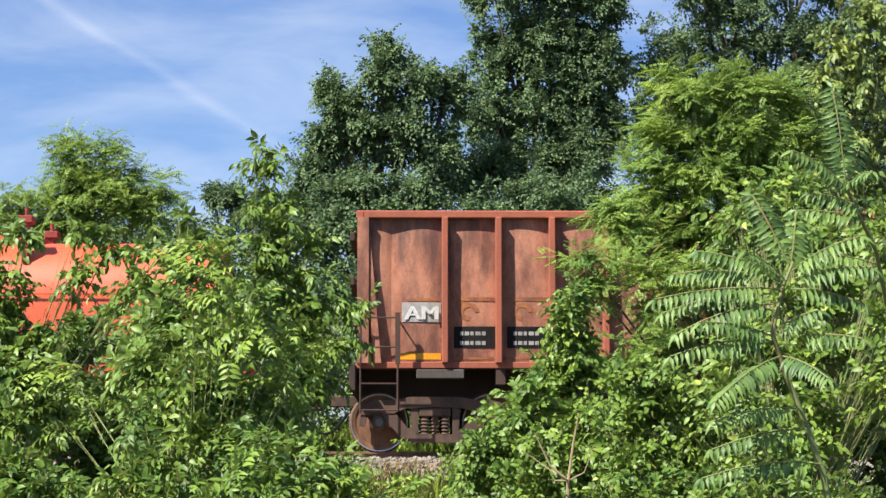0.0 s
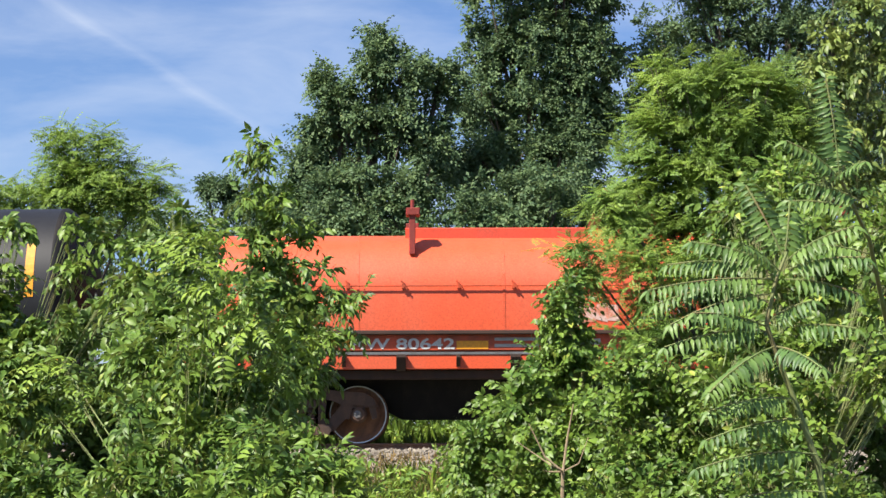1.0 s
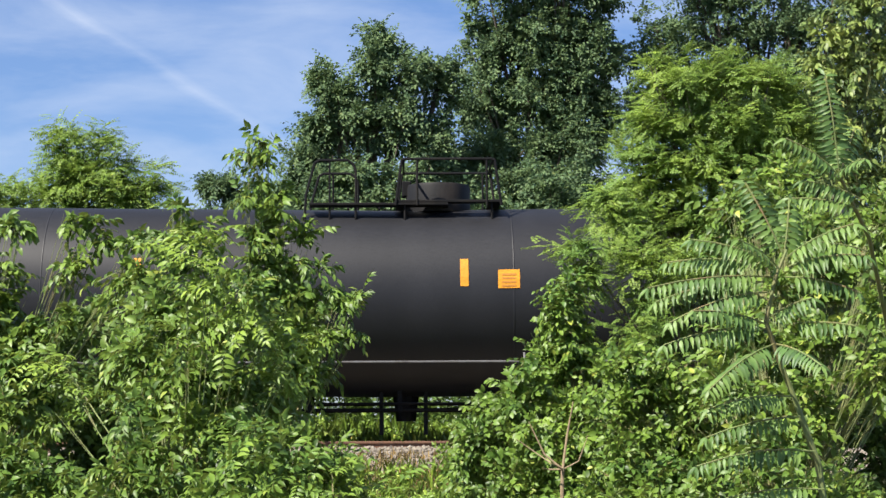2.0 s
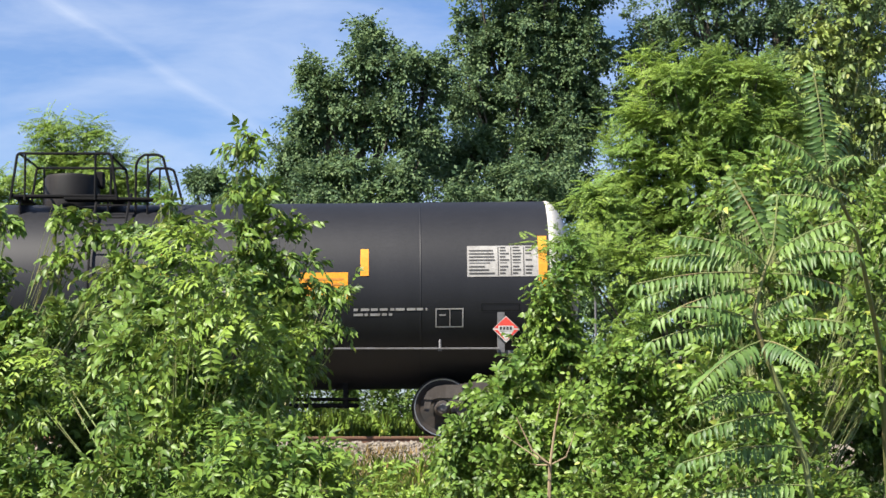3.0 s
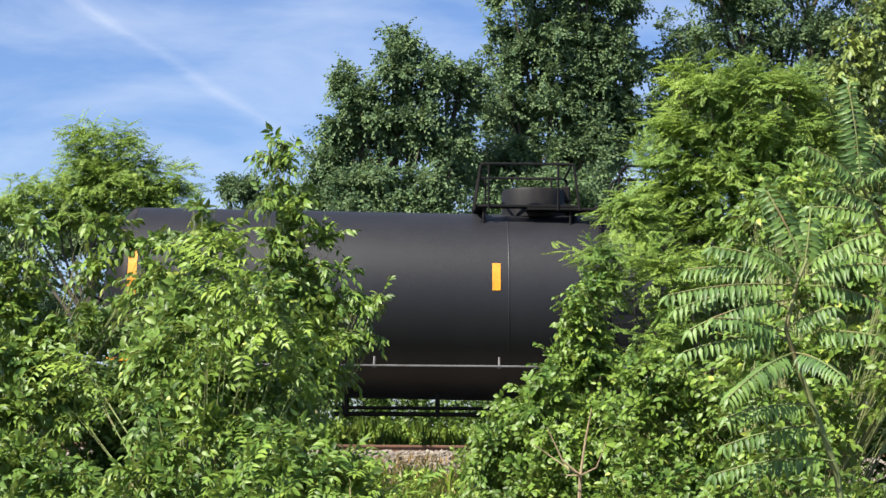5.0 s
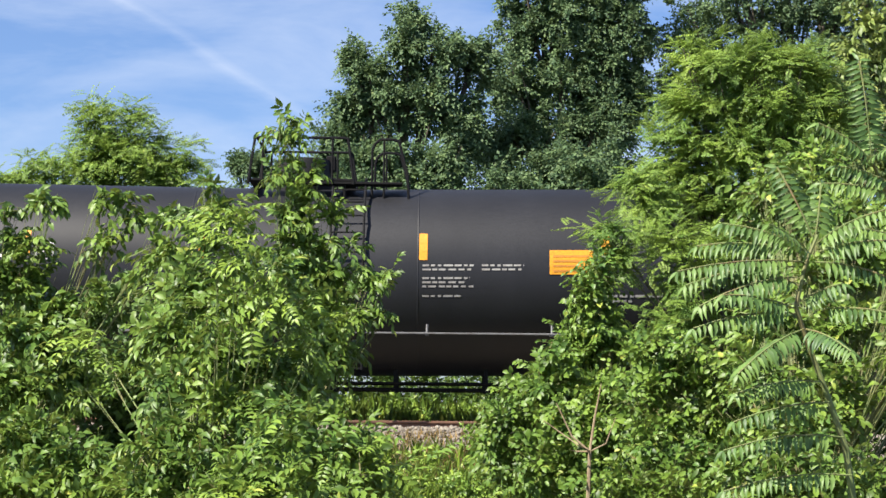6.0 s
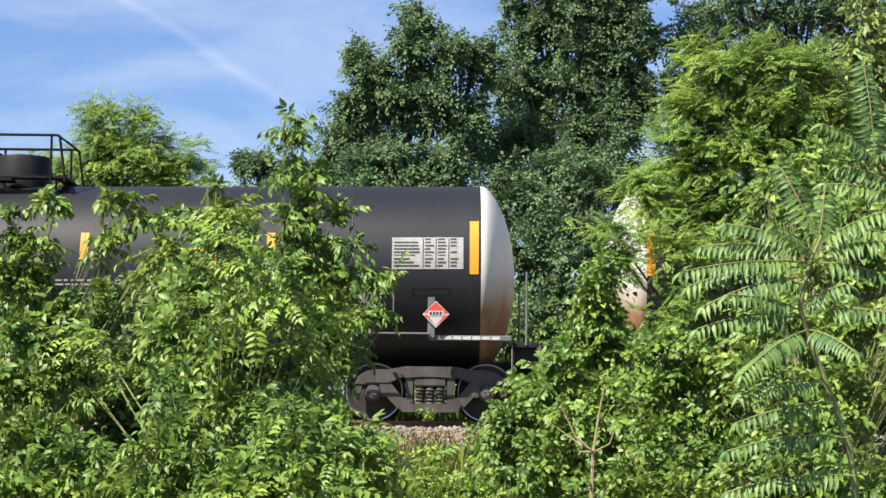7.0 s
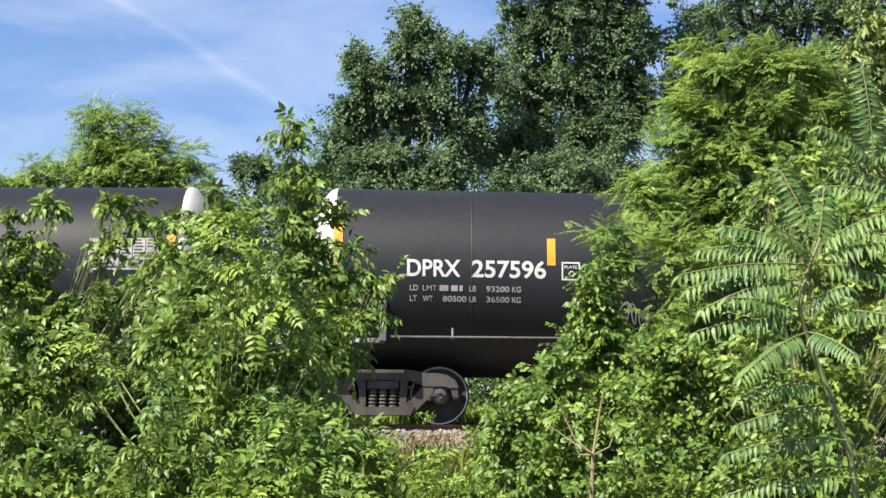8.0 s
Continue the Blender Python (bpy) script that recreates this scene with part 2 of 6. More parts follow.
def loft(bm, rings, close=False, caps=True):
    rows = [[bm.verts.new(p) for p in ring] for ring in rings]
    for r0, r1 in zip(rows, rows[1:]):
        n = len(r0)
        for i in range(n if not close else n):
            j = (i + 1) % n
            bm.faces.new((r0[i], r0[j], r1[j], r1[i]))
    if caps:
        bm.faces.new(rows[0][::-1])
        bm.faces.new(rows[-1])
    return bm


def lathe_y(bm, profile, seg=32, cx=0.0, cz=0.0, caps=True):
    """Turns a profile of (radius, y) round the y axis."""
    rings = [[(cx + r * math.cos(2 * math.pi * i / seg), y, cz + r * math.sin(2 * math.pi * i / seg)) for i in range(seg)] for r, y in profile]
    return loft(bm, rings, caps=caps)


# ---- leaves ----
SUNWARD = np.array(SUN_FROM)  # leaves turn towards the light


def unit(v):
    return v / np.maximum(np.linalg.norm(v, axis=1), 1e-6)[:, None]


def blades(name, base, axis, up, length, width, mat, parent=None, fold=0.18, simple=False, curl=0.15):
    """One mesh of leaf blades: base points, axes, upper sides, lengths and widths."""
    n = len(base)
    axis = unit(axis)
    side = unit(np.cross(axis, up))
    up = np.cross(side, axis)
    L, Wd = length[:, None], width[:, None]
    if simple:
        v = np.stack([base, base + axis * L * 0.45 + side * Wd * 0.5 + up * Wd * fold, base + axis * L - up * L * curl,
                      base + axis * L * 0.45 - side * Wd * 0.5 + up * Wd * fold], 1)
        tri = np.array([[0, 1, 2], [0, 2, 3]])
    else:
        v = np.stack([base, base + axis * L * 0.5 + up * L * 0.04, base + axis * L - up * L * curl,
                      base + axis * L * 0.3 + side * Wd * 0.48 + up * Wd * fold, base + axis * L * 0.68 + side * Wd * 0.36 + up * Wd * (fold - 0.1),
                      base + axis * L * 0.3 - side * Wd * 0.48 + up * Wd * fold, base + axis * L * 0.68 - side * Wd * 0.36 + up * Wd * (fold - 0.1)], 1)
        tri = np.array([[0, 3, 1], [3, 4, 1], [4, 2, 1], [0, 1, 5], [5, 1, 6], [6, 1, 2]])
    k = v.shape[1]
    verts = v.reshape(-1, 3)
    faces = (np.arange(n)[:, None, None] * k + tri[None]).reshape(-1, 3)
    me = bpy.data.meshes.new(name)
    me.vertices.add(len(verts))
    me.vertices.foreach_set("co", verts.astype(np.float32).ravel())
    me.loops.add(faces.size)
    me.loops.foreach_set("vertex_index", faces.astype(np.int32).ravel())
    me.polygons.add(len(faces))
    me.polygons.foreach_set("loop_start", np.arange(0, faces.size, 3, dtype=np.int32))
    me.polygons.foreach_set("loop_total", np.full(len(faces), 3, dtype=np.int32))
    me.update(calc_edges=True)
    me.materials.append(mat)
    ob = new(name, me)
    ob.parent = parent
    return ob


def tufts(rng, blobs, density, size):
    """Tuft centres, outward directions and sizes over ellipsoids (x, y, z, rx, ry, rz)."""
    cs, ds = [], []
    for x, y, z, rx, ry, rz in blobs:
        k = max(2, int((rx * rz + rx * ry + ry * rz) / 3 * 12.6 * density))
        d = unit(rng.normal(size=(k, 3)))
        r = 0.45 + 0.5 * rng.random(k) ** 0.5
        cs.append(np.array([x, y, z]) + d * r[:, None] * np.array([rx, ry, rz]))
        ds.append(unit(d / np.array([rx, ry, rz])))
    c, d = np.concatenate(cs), np.concatenate(ds)
    return c, d, size * (0.55 + 0.9 * rng.random(len(c)))


def leaf_cloud(name, seed, blobs, density, size, per, length, ratio, mat, parent, simple=False, droop=0.3, fill=6, curl=0.15, flat=0.75, on=7):
    """Leafy shoots that spring from tufts, leaves alternating on both sides, and sparse leaves inside."""
    rng = np.random.default_rng(seed)
    if not simple:  # the shoots reach past the clumps that they spring from
        blobs = [(*b[:3], *(max(q * 0.45, q - size * 0.55) for q in b[3:])) for b in blobs]
        density *= 1.35
    c, d, r = tufts(rng, blobs, density, size)
    ns = max(2, per // on)
    out = np.repeat(d, ns, 0)
    L = np.repeat(r, ns) * (0.9 + 0.9 * rng.random(len(out)))
    ax = unit(out * 0.75 + rng.normal(size=out.shape) * np.array([0.55, 0.55, 0.5]) + np.array([0, 0, 0.22]))
    root = np.repeat(c, ns, 0) + rng.normal(size=out.shape) * np.repeat(r, ns)[:, None] * 0.25 * np.array([1, 1, flat])
    top = unit(np.array([0, 0, 0.55]) + out * 0.45 + SUNWARD * 0.55 + rng.normal(size=out.shape) * 0.28)
    side = unit(np.cross(ax, top))
    top = np.cross(side, ax)
    sag = 0.16 + 0.28 * droop
    down = np.array([0, 0, 1.0])
    B, A, U, Z = [], [], [], []
    for j in range(on):
        f = (j + 0.7) / on
        tan = unit(ax - down * sag * 2 * f)
        p = root + ax * (L * f)[:, None] - down * (L * sag * f * f)[:, None]
        sg = 1 if j % 2 else -1
        a = tan * (0.55 + 0.5 * f) + side * (sg * (1.0 - 0.5 * f)) + rng.normal(size=out.shape) * 0.22 - down * droop * 0.7
        B.append(p), A.append(a), U.append(top + side * sg * 0.15 + rng.normal(size=out.shape) * 0.24)
        Z.append((1.0 - 0.5 * abs(f - 0.55)) * (0.7 + 0.5 * rng.random(len(out))))
    base, axis, up, Z = np.concatenate(B), np.concatenate(A), np.concatenate(U), np.concatenate(Z) * length
    if fill:
        for x, y, z, rx, ry, rz in blobs:
            k = int((rx * rz + rx * ry + ry * rz) / 3 * 12.6 * density * fill)
            q = unit(rng.normal(size=(k, 3))) * (rng.random((k, 1)) ** 0.4) * 0.66
            base = np.concatenate([base, np.array([x, y, z]) + q * np.array([rx, ry, rz])])
            axis, up = np.concatenate([axis, rng.normal(size=(k, 3))]), np.concatenate([up, rng.normal(size=(k, 3)) + down * 0.6])
            Z = np.concatenate([Z, length * (0.6 + 0.5 * rng.random(k))])
    ob = blades(name, base, axis, up, Z, Z * ratio * (0.85 + 0.3 * rng.random(len(base))), mat, parent, simple=simple, curl=curl)
    if not simple:
        blades("shoot", root, ax - down * sag, side, L, 0.006 + 0.03 * length * np.ones(len(L)), STEM, ob, simple=True, curl=-0.02)["kind"] = "stuff"
    return ob


def pinnate(rng, base, axis, up, length, pairs, leaflet, ratio, bend=0.5, spread=1.15):
    """Leaflets of feather-like leaves: arrays for blades(), and the rachis ends."""
    n = len(base)
    axis, up = unit(axis), unit(up)
    side = unit(np.cross(axis, up))
    up = np.cross(side, axis)
    B, A, U, L = [], [], [], []
    for i in range(pairs):
        s = 0.16 + 0.84 * i / max(1, pairs - 1)
        p = base + axis * (length * s)[:, None] - up * (length * bend * s * s * 0.5)[:, None]
        tan = unit(axis - up * bend * s)
        nu = np.cross(side, tan)
        size = leaflet * (1.05 - 0.55 * abs(s - 0.4)) * length / length.mean()
        for sg in (-1, 1):
            a = tan * 0.45 + side * sg * spread - nu * 0.18 + rng.normal(size=(n, 3)) * 0.10
            B.append(p), A.append(a), U.append(nu + rng.normal(size=(n, 3)) * 0.16), L.append(size * (0.85 + 0.3 * rng.random(n)))
    p = base + axis * length[:, None] - up * (length * bend * 0.5)[:, None]
    B.append(p), A.append(unit(axis - up * bend)), U.append(up), L.append(np.full(n, leaflet * 0.8))
    L = np.concatenate(L)
    return np.concatenate(B), np.concatenate(A), np.concatenate(U), L, L * ratio


def feather_cloud(name, seed, blobs, density, per, length, pairs, leaflet, ratio, mat, parent, simple=True, bend=0.5, rise=0.2, size=0.1, flat=0.95):
    """Branchlets of feather-like compound leaves that fan out in nearly level sprays over ellipsoids."""
    rng = np.random.default_rng(seed)
    c, d, r = tufts(rng, blobs, density, size)
    d = unit(d * np.array([1, 1, 0.55]) + rng.normal(size=d.shape) * np.array([0.45, 0.45, 0.22]) + np.array([0, 0, rise * 0.6]))
    top = unit(np.array([0, 0, 1.0]) + SUNWARD * 0.55 + rng.normal(size=d.shape) * 0.26)
    side = unit(np.cross(d, top))
    f = np.tile((np.arange(per) + 0.5) / per, len(c))
    sg = np.tile(np.where(np.arange(per) % 2, 1.0, -1.0), len(c))
    D, T, S, R = np.repeat(d, per, 0), np.repeat(top, per, 0), np.repeat(side, per, 0), np.repeat(r, per)
    run = 1.6 * R + length * 0.9
    base = np.repeat(c, per, 0) + D * (run * (f - 0.35))[:, None] - np.array([0, 0, 1.0]) * (run * 0.22 * f * f)[:, None] + rng.normal(size=D.shape) * length * 0.10
    ax = D * (0.35 + 0.7 * f)[:, None] + S * (sg * (1.05 - 0.5 * f))[:, None] + rng.normal(size=D.shape) * 0.28
    up = T + rng.normal(size=D.shape) * 0.22
    ln = length * (0.65 + 0.5 * rng.random(len(base))) * (1.1 - 0.3 * f)
    return blades(name, *pinnate(rng, base, ax, up, ln, pairs, leaflet, ratio, bend), mat, parent, simple=simple)


def limbs(name, seed, foot, blobs, r0, mat, parent, forks=3):
    """Tapered trunk from the foot with limbs that bend out to the crown's parts."""
    rng = random.Random(seed)
    bm = bmesh.new()
    foot = Vector(foot)
    tops = [Vector(b[:3]) for b in blobs]
    mid = sum(tops, Vector()) / len(tops)
    fork = foot.lerp(mid, 0.55)
    pts = [foot]
    for s in (0.35, 0.7, 1.0):
        pts.append(foot.lerp(fork, s) + Vector((rng.uniform(-1, 1), rng.uniform(-1, 1), 0)) * r0 * 0.8)
    for i, (a, b) in enumerate(zip(pts, pts[1:])):
        rod(bm, a, b, r0 * (1 - 0.17 * i), r0 * (1 - 0.17 * (i + 1)), 10)
    for b in blobs:
        tip = Vector(b[:3]) + Vector((0, 0, b[5] * 0.35))
        start = pts[2].lerp(pts[3], rng.random())
        knee = start.lerp(tip, 0.5) + Vector((rng.uniform(-0.2, 0.2) * b[3], rng.uniform(-0.2, 0.2) * b[4], 0.12 * b[5]))
        rod(bm, start, knee, r0 * 0.42, r0 * 0.26, 7)
        rod(bm, knee, tip, r0 * 0.26, r0 * 0.07, 7)
        for _ in range(forks):
            e = Vector(b[:3]) + Vector((rng.uniform(-0.8, 0.8) * b[3], rng.uniform(-0.8, 0.8) * b[4], rng.uniform(-0.5, 0.8) * b[5]))
            q = knee.lerp(tip, rng.random() * 0.7)
            rod(bm, q, e, r0 * 0.14, r0 * 0.035, 5)
    return smooth(part(name, bm, mat, parent))


# ---- ground ----
def ground_height(x, y):
    prof_y = [-400, 0, 22, 26.5, 29.4, 34.6, 36.5, 60, 120, 4000]
    prof_z = [-1.7, -1.7, -1.5, -1.0, -0.48, -0.48, -0.35, 0.2, 1.0, 1.0]
    z = np.interp(y, prof_y, prof_z)
    amp = np.where((y > 29) & (y < 35), 0.01, 0.07)
    return z + amp * (np.sin(x * 1.7 + y * 0.6) + np.sin(x * 0.53 - y * 1.9 + 1.0))


gx = np.concatenate([[-3000, -600, -150, -60], np.arange(-30, 30.1, 0.6), [60, 150, 600, 3000]])
gy = np.concatenate([[-400, -60, -10], np.arange(0, 48, 0.6), [60, 90, 150, 500, 1500, 4000]])
XX, YY = np.meshgrid(gx, gy)
ZZ = ground_height(XX, YY)
nx, ny = len(gx), len(gy)
gv = np.stack([XX, YY, ZZ], -1).reshape(-1, 3).tolist()
gf = [(j * nx + i, j * nx + i + 1, (j + 1) * nx + i + 1, (j + 1) * nx + i) for j in range(ny - 1) for i in range(nx - 1)]
ground = part("ground", (gv, [], gf), SOIL, None)
tagged(ground, "weedy brown soil rising to the railway bank", "ground", kind="structure")

TRACK_Y = 32.0
bm = bmesh.new()
bedline = [(-2.75, -0.62), (-1.75, -0.2), (-1.3, -0.14), (1.3, -0.14), (1.75, -0.2), (2.75, -0.62)]
f0 = [bm.verts.new((-150, TRACK_Y + y, z)) for y, z in bedline]
f1 = [bm.verts.new((150, TRACK_Y + y, z)) for y, z in bedline]
for i in range(len(bedline)):
    j = (i + 1) % len(bedline)
    bm.faces.new((f0[i], f1[i], f1[j], f0[j]))
track_bed = part("track_bed", bm, STONE, None)
tagged(track_bed, "grey crushed stone bed under the track", "track bed", kind="structure")


def stones(seed, count, x0, x1, y0, y1, parent):
    rng = np.random.default_rng(seed)
    ico = bmesh.new()
    bmesh.ops.create_icosphere(ico, subdivisions=1, radius=1)
    iv = np.array([v.co[:] for v in ico.verts])
    fc = np.array([[v.index for v in f.verts] for f in ico.faces])
    ico.free()
    x, y = rng.uniform(x0, x1, count), rng.uniform(y0, y1, count)
    z = np.interp(y - TRACK_Y, [b[0] for b in bedline], [b[1] for b in bedline])
    s = 0.024 + 0.028 * rng.random(count)
    V = iv[None] * (0.75 + 0.5 * rng.random((count, 12, 1))) * (s[:, None] * (0.7 + 0.6 * rng.random((count, 3))))[:, None]
    V = V + np.stack([x, y, z + s * 0.3], 1)[:, None]
    F = (np.arange(count)[:, None, None] * 12 + fc[None]).reshape(-1, 3)
    return part("ballast_stones", (V.reshape(-1, 3).tolist(), [], F.tolist()), STONE, parent)


tagged(stones(3, 6500, -5.5, 6.0, 29.3, 33.2, None), "loose grey crushed ballast stones along the rail", "ballast", kind="stuff")

# ---- rails and ties ----
RAIL = [(-0.075, -0.17), (0.075, -0.17), (0.075, -0.15), (0.012, -0.13), (0.012, -0.045), (0.036, -0.035), (0.036, -0.006), (0.028, 0.0),
        (-0.028, 0.0), (-0.036, -0.006), (-0.036, -0.035), (-0.012, -0.045), (-0.012, -0.13), (-0.075, -0.15)]
for y in (TRACK_Y - 0.755, TRACK_Y + 0.755):
    bm = bmesh.new()
    loft(bm, [[(x, y + a, b) for a, b in RAIL] for x in (-150, 150)])
    tagged(part("rail", bm, RAILM, None), "rust-brown steel rail on wooden ties", "rail", "rails of the track")
bm = bmesh.new()
box(bm, -0.11, 0.11, -1.3, 1.3, -0.35, -0.172, 0.012)
tie = tagged(part("railway_tie", bm, TIE, None), "dark weathered wooden railway tie", "railway tie", "ties of the track")
tie.location = (-15.0, TRACK_Y, 0)
for i in range(1, 58):
    copy_thing(tie, pose(-15.0 + i * 0.53, TRACK_Y, 0))

# ---- freight cars: local x along the train, z = 0 on the rail tops ----
SPEED = 13.1
NEAR = -1


def wheelset(parent, x, mat):
    bm = bmesh.new()
    rod(bm, (0, -1.05, 0), (0, 1.05, 0), 0.075, seg=12)
    for s in (-1, 1):
        prof = [(0.10, 0.80), (0.13, 0.815), (0.20, 0.79), (0.36, 0.775), (0.40, 0.80), (0.447, 0.802), (0.457, 0.79), (0.460, 0.70), (0.484, 0.685), (0.484, 0.665),
                (0.40, 0.665), (0.36, 0.70), (0.20, 0.715), (0.12, 0.70)]
        lathe_y(bm, [(r, s * y) for r, y in prof], 40)
    bmesh.ops.recalc_face_normals(bm, faces=bm.faces)
    ob = smooth(part("wheelset", bm, mat, parent), 30)
    ob.location = (x, 0, 0.457)
    for s in (-1, 1):
        bm = bmesh.new()
        lathe_y(bm, [(0.438, s * 0.806), (0.455, s * 0.808), (0.458, s * 0.800), (0.455, s * 0.795)], 40, caps=False)
        bmesh.ops.recalc_face_normals(bm, faces=bm.faces)
        part("bright_rim", bm, TREAD, ob, "polished steel rim of the wheel")
        bm = bmesh.new()
        rod(bm, (0, s * 1.05, 0), (0, s * 1.10, 0), 0.062, seg=10)
        for k in range(3):
            a = k * 2.1
            rod(bm, (0.04 * math.cos(a), s * 1.10, 0.04 * math.sin(a)), (0.04 * math.cos(a), s * 1.12, 0.04 * math.sin(a)), 0.014, seg=6)
        part("axle_cap", bm, GREYM, ob)
    return ob


def spring_profile(r, z0, z1, coils):
    out = []
    for i in range(coils * 4 + 1):
        s = i / (coils * 4)
        out.append((r + 0.014 * math.cos(i * math.pi / 2), z0 + (z1 - z0) * s))
    return out


def truck(parent, cx, mat):
    """Two cast side frames with springs and bearings, a bolster, and two wheelsets."""
    for s in (-1, 1):
        bm = bmesh.new()
        y0, y1 = s * 0.92, s * 1.09
        half = [(0.0, 0.86), (0.40, 0.86), (0.66, 0.81), (0.86, 0.81), (1.02, 0.78), (1.14, 0.70), (1.20, 0.58), (1.06, 0.575), (0.98, 0.60), (0.80, 0.60), (0.66, 0.60), (0.46, 0.68), (0.0, 0.70)]
        top = half + [(-x, z) for x, z in half[-2:0:-1]]
        prism(bm, top, y0, y1)
        for k in (-1, 1):
            prism(bm, [(k * 0.66, 0.64), (k * 0.80, 0.60), (k * 0.78, 0.48), (k * 0.52, 0.20), (k * 0.36, 0.15), (k * 0.30, 0.30), (k * 0.44, 0.38)], y0 - s * 0.01, y1 - s * 0.015)
            prism(bm, [(k * 0.27, 0.20), (k * 0.36, 0.20), (k * 0.40, 0.72), (k * 0.27, 0.72)], y0, y1 - s * 0.03)
            prism(bm, [(k * 1.17, 0.62), (k * 1.20, 0.40), (k * 1.12, 0.38), (k * 1.06, 0.60)], y0, y1 - s * 0.02)
            prism(bm, [(k * 0.72, 0.62), (k * 0.70, 0.38), (k * 0.76, 0.38), (k * 0.82, 0.60)], y0, y1 - s * 0.02)
        prism(bm, [(-0.44, 0.14), (0.44, 0.14), (0.50, 0.27), (-0.50, 0.27)], y0 - s * 0.02, y1 + s * 0.015)
        bmesh.ops.recalc_face_normals(bm, faces=bm.faces)
        side = part("side_frame", bm, mat, parent)
        side.location = (cx, 0, 0)
        bm = bmesh.new()
        box(bm, -0.25, 0.25, min(y0, y1) + 0.02, max(y0, y1) - 0.01, 0.55, 0.69, 0.015)
        e = part("bolster_end", bm, mat, side)
        for k in (-0.16, 0.0, 0.16):
            bm = bmesh.new()
            pr = spring_profile(0.062, 0.275, 0.55, 5)
            loft(bm, [[(k + r * math.cos(a * math.pi / 5), (y0 + y1) / 2 + s * 0.02 + r * math.sin(a * math.pi / 5), z) for a in range(10)] for r, z in pr])
            bmesh.ops.recalc_face_normals(bm, faces=bm.faces)
            part("spring", bm, mat, side, "coil spring")
        for k in (-0.9, 0.9):
            bm = bmesh.new()
            lathe_y(bm, [(0.135, s * 0.90), (0.145, s * 1.00), (0.115, s * 1.05), (0.10, s * 1.085), (0.05, s * 1.09)], 16, k, 0.457)
            box(bm, k - 0.15, k + 0.15, min(s * 0.93, s * 1.06), max(s * 0.93, s * 1.06), 0.56, 0.63)
            bmesh.ops.recalc_face_normals(bm, faces=bm.faces)
            smooth(part("bearing", bm, mat, side), 30)
    bm = bmesh.new()
    box(bm, -0.2, 0.2, -0.92, 0.92, 0.52, 0.80, 0.02)
    box(bm, -0.62, -0.48, -0.7, 0.7, 0.36, 0.5, 0.01)
    box(bm, 0.48, 0.62, -0.7, 0.7, 0.36, 0.5, 0.01)
    part("bolster", bm, UNDER, parent).location = (cx, 0, 0)
    for k in (-0.89, 0.89):
        wheelset(parent, cx + k, WHEELRUST if mat is TRUCKRUST else WHEEL)


def coupler(parent, x_end, s, mat):
    bm = bmesh.new()
    box(bm, min(x_end - s * 0.85, x_end - s * 0.12), max(x_end - s * 0.85, x_end - s * 0.12), -0.09, 0.09, 0.72, 0.90, 0.015)
    box(bm, min(x_end - s * 0.28, x_end + s * 0.05), max(x_end - s * 0.28, x_end + s * 0.05), -0.17, 0.17, 0.66, 0.97, 0.03)
    part("coupler", bm, mat, parent)
    bm = bmesh.new()
    pts = [(x_end - s * (0.7 - 0.75 * i / 8), -0.32, 0.62 - 0.34 * math.sin(math.pi * i / 8)) for i in range(9)]
    pipe(bm, pts, 0.024)
    part("air_hose", bm, UNDER, parent)


# -- tank cars --
TANK_R, TANK_HALF = 1.53, 7.65
LONGER = 0.14  # the rear end reaches this much further from the origin


def axis_z(x):
    return 2.24 + 0.08 * abs(x) / TANK_HALF


def on_tank(x, arc, lift=0.006):
    """A point on the near flank: arc metres up from the widest line."""
    a = arc / TANK_R
    r = TANK_R + lift
    return (x, -r * math.cos(a), axis_z(x) + r * math.sin(a))


def patch(parent, name, x0, x1, a0, a1, mat, label="", lift=0.006, nx=1):
    """A thin painted or stuck-on field that follows the flank."""
    bm = bmesh.new()
    na = max(2, int((a1 - a0) / 0.12))
    nx = max(nx, 2 if x0 * x1 < 0 else 1)
    g = [[bm.verts.new(on_tank(x0 + (x1 - x0) * i / nx, a0 + (a1 - a0) * j / na, lift)) for i in range(nx + 1)] for j in range(na + 1)]
    for j in range(na):
        for i in range(nx):
            bm.faces.new((g[j][i], g[j][i + 1], g[j + 1][i + 1], g[j + 1][i]))
    return part(name, bm, mat, parent, label)


def words(parent, text, x, arc, height, mat, flank=True, y=0.0, width=None, name="lettering"):
    """Letters that lie on the flank, or flat on a wall at y."""
    cu = bpy.data.curves.new("text", "FONT")
    cu.body, cu.size, cu.offset = text, height * 1.38, 0.0 if "M" in text else height * 0.028
    tmp = bpy.data.objects.new("text", cu)
    scene.collection.objects.link(tmp)
    bpy.context.view_layer.update()
    me = bpy.data.meshes.new_from_object(tmp.evaluated_get(bpy.context.evaluated_depsgraph_get()))
    bpy.data.objects.remove(tmp)
    me.name = name
    co = np.array([v.co[:] for v in me.vertices])
    k = 1.0 if width is None else width / max(1e-6, co[:, 0].max() - co[:, 0].min())
    for v in me.vertices:
        px, pz = x + v.co.x * k, arc + v.co.y
        v.co = on_tank(px, pz) if flank else (px, y, pz)
    me.materials.clear()
    me.materials.append(mat)
    ob = new(name, me)
    ob.parent = parent
    return ob


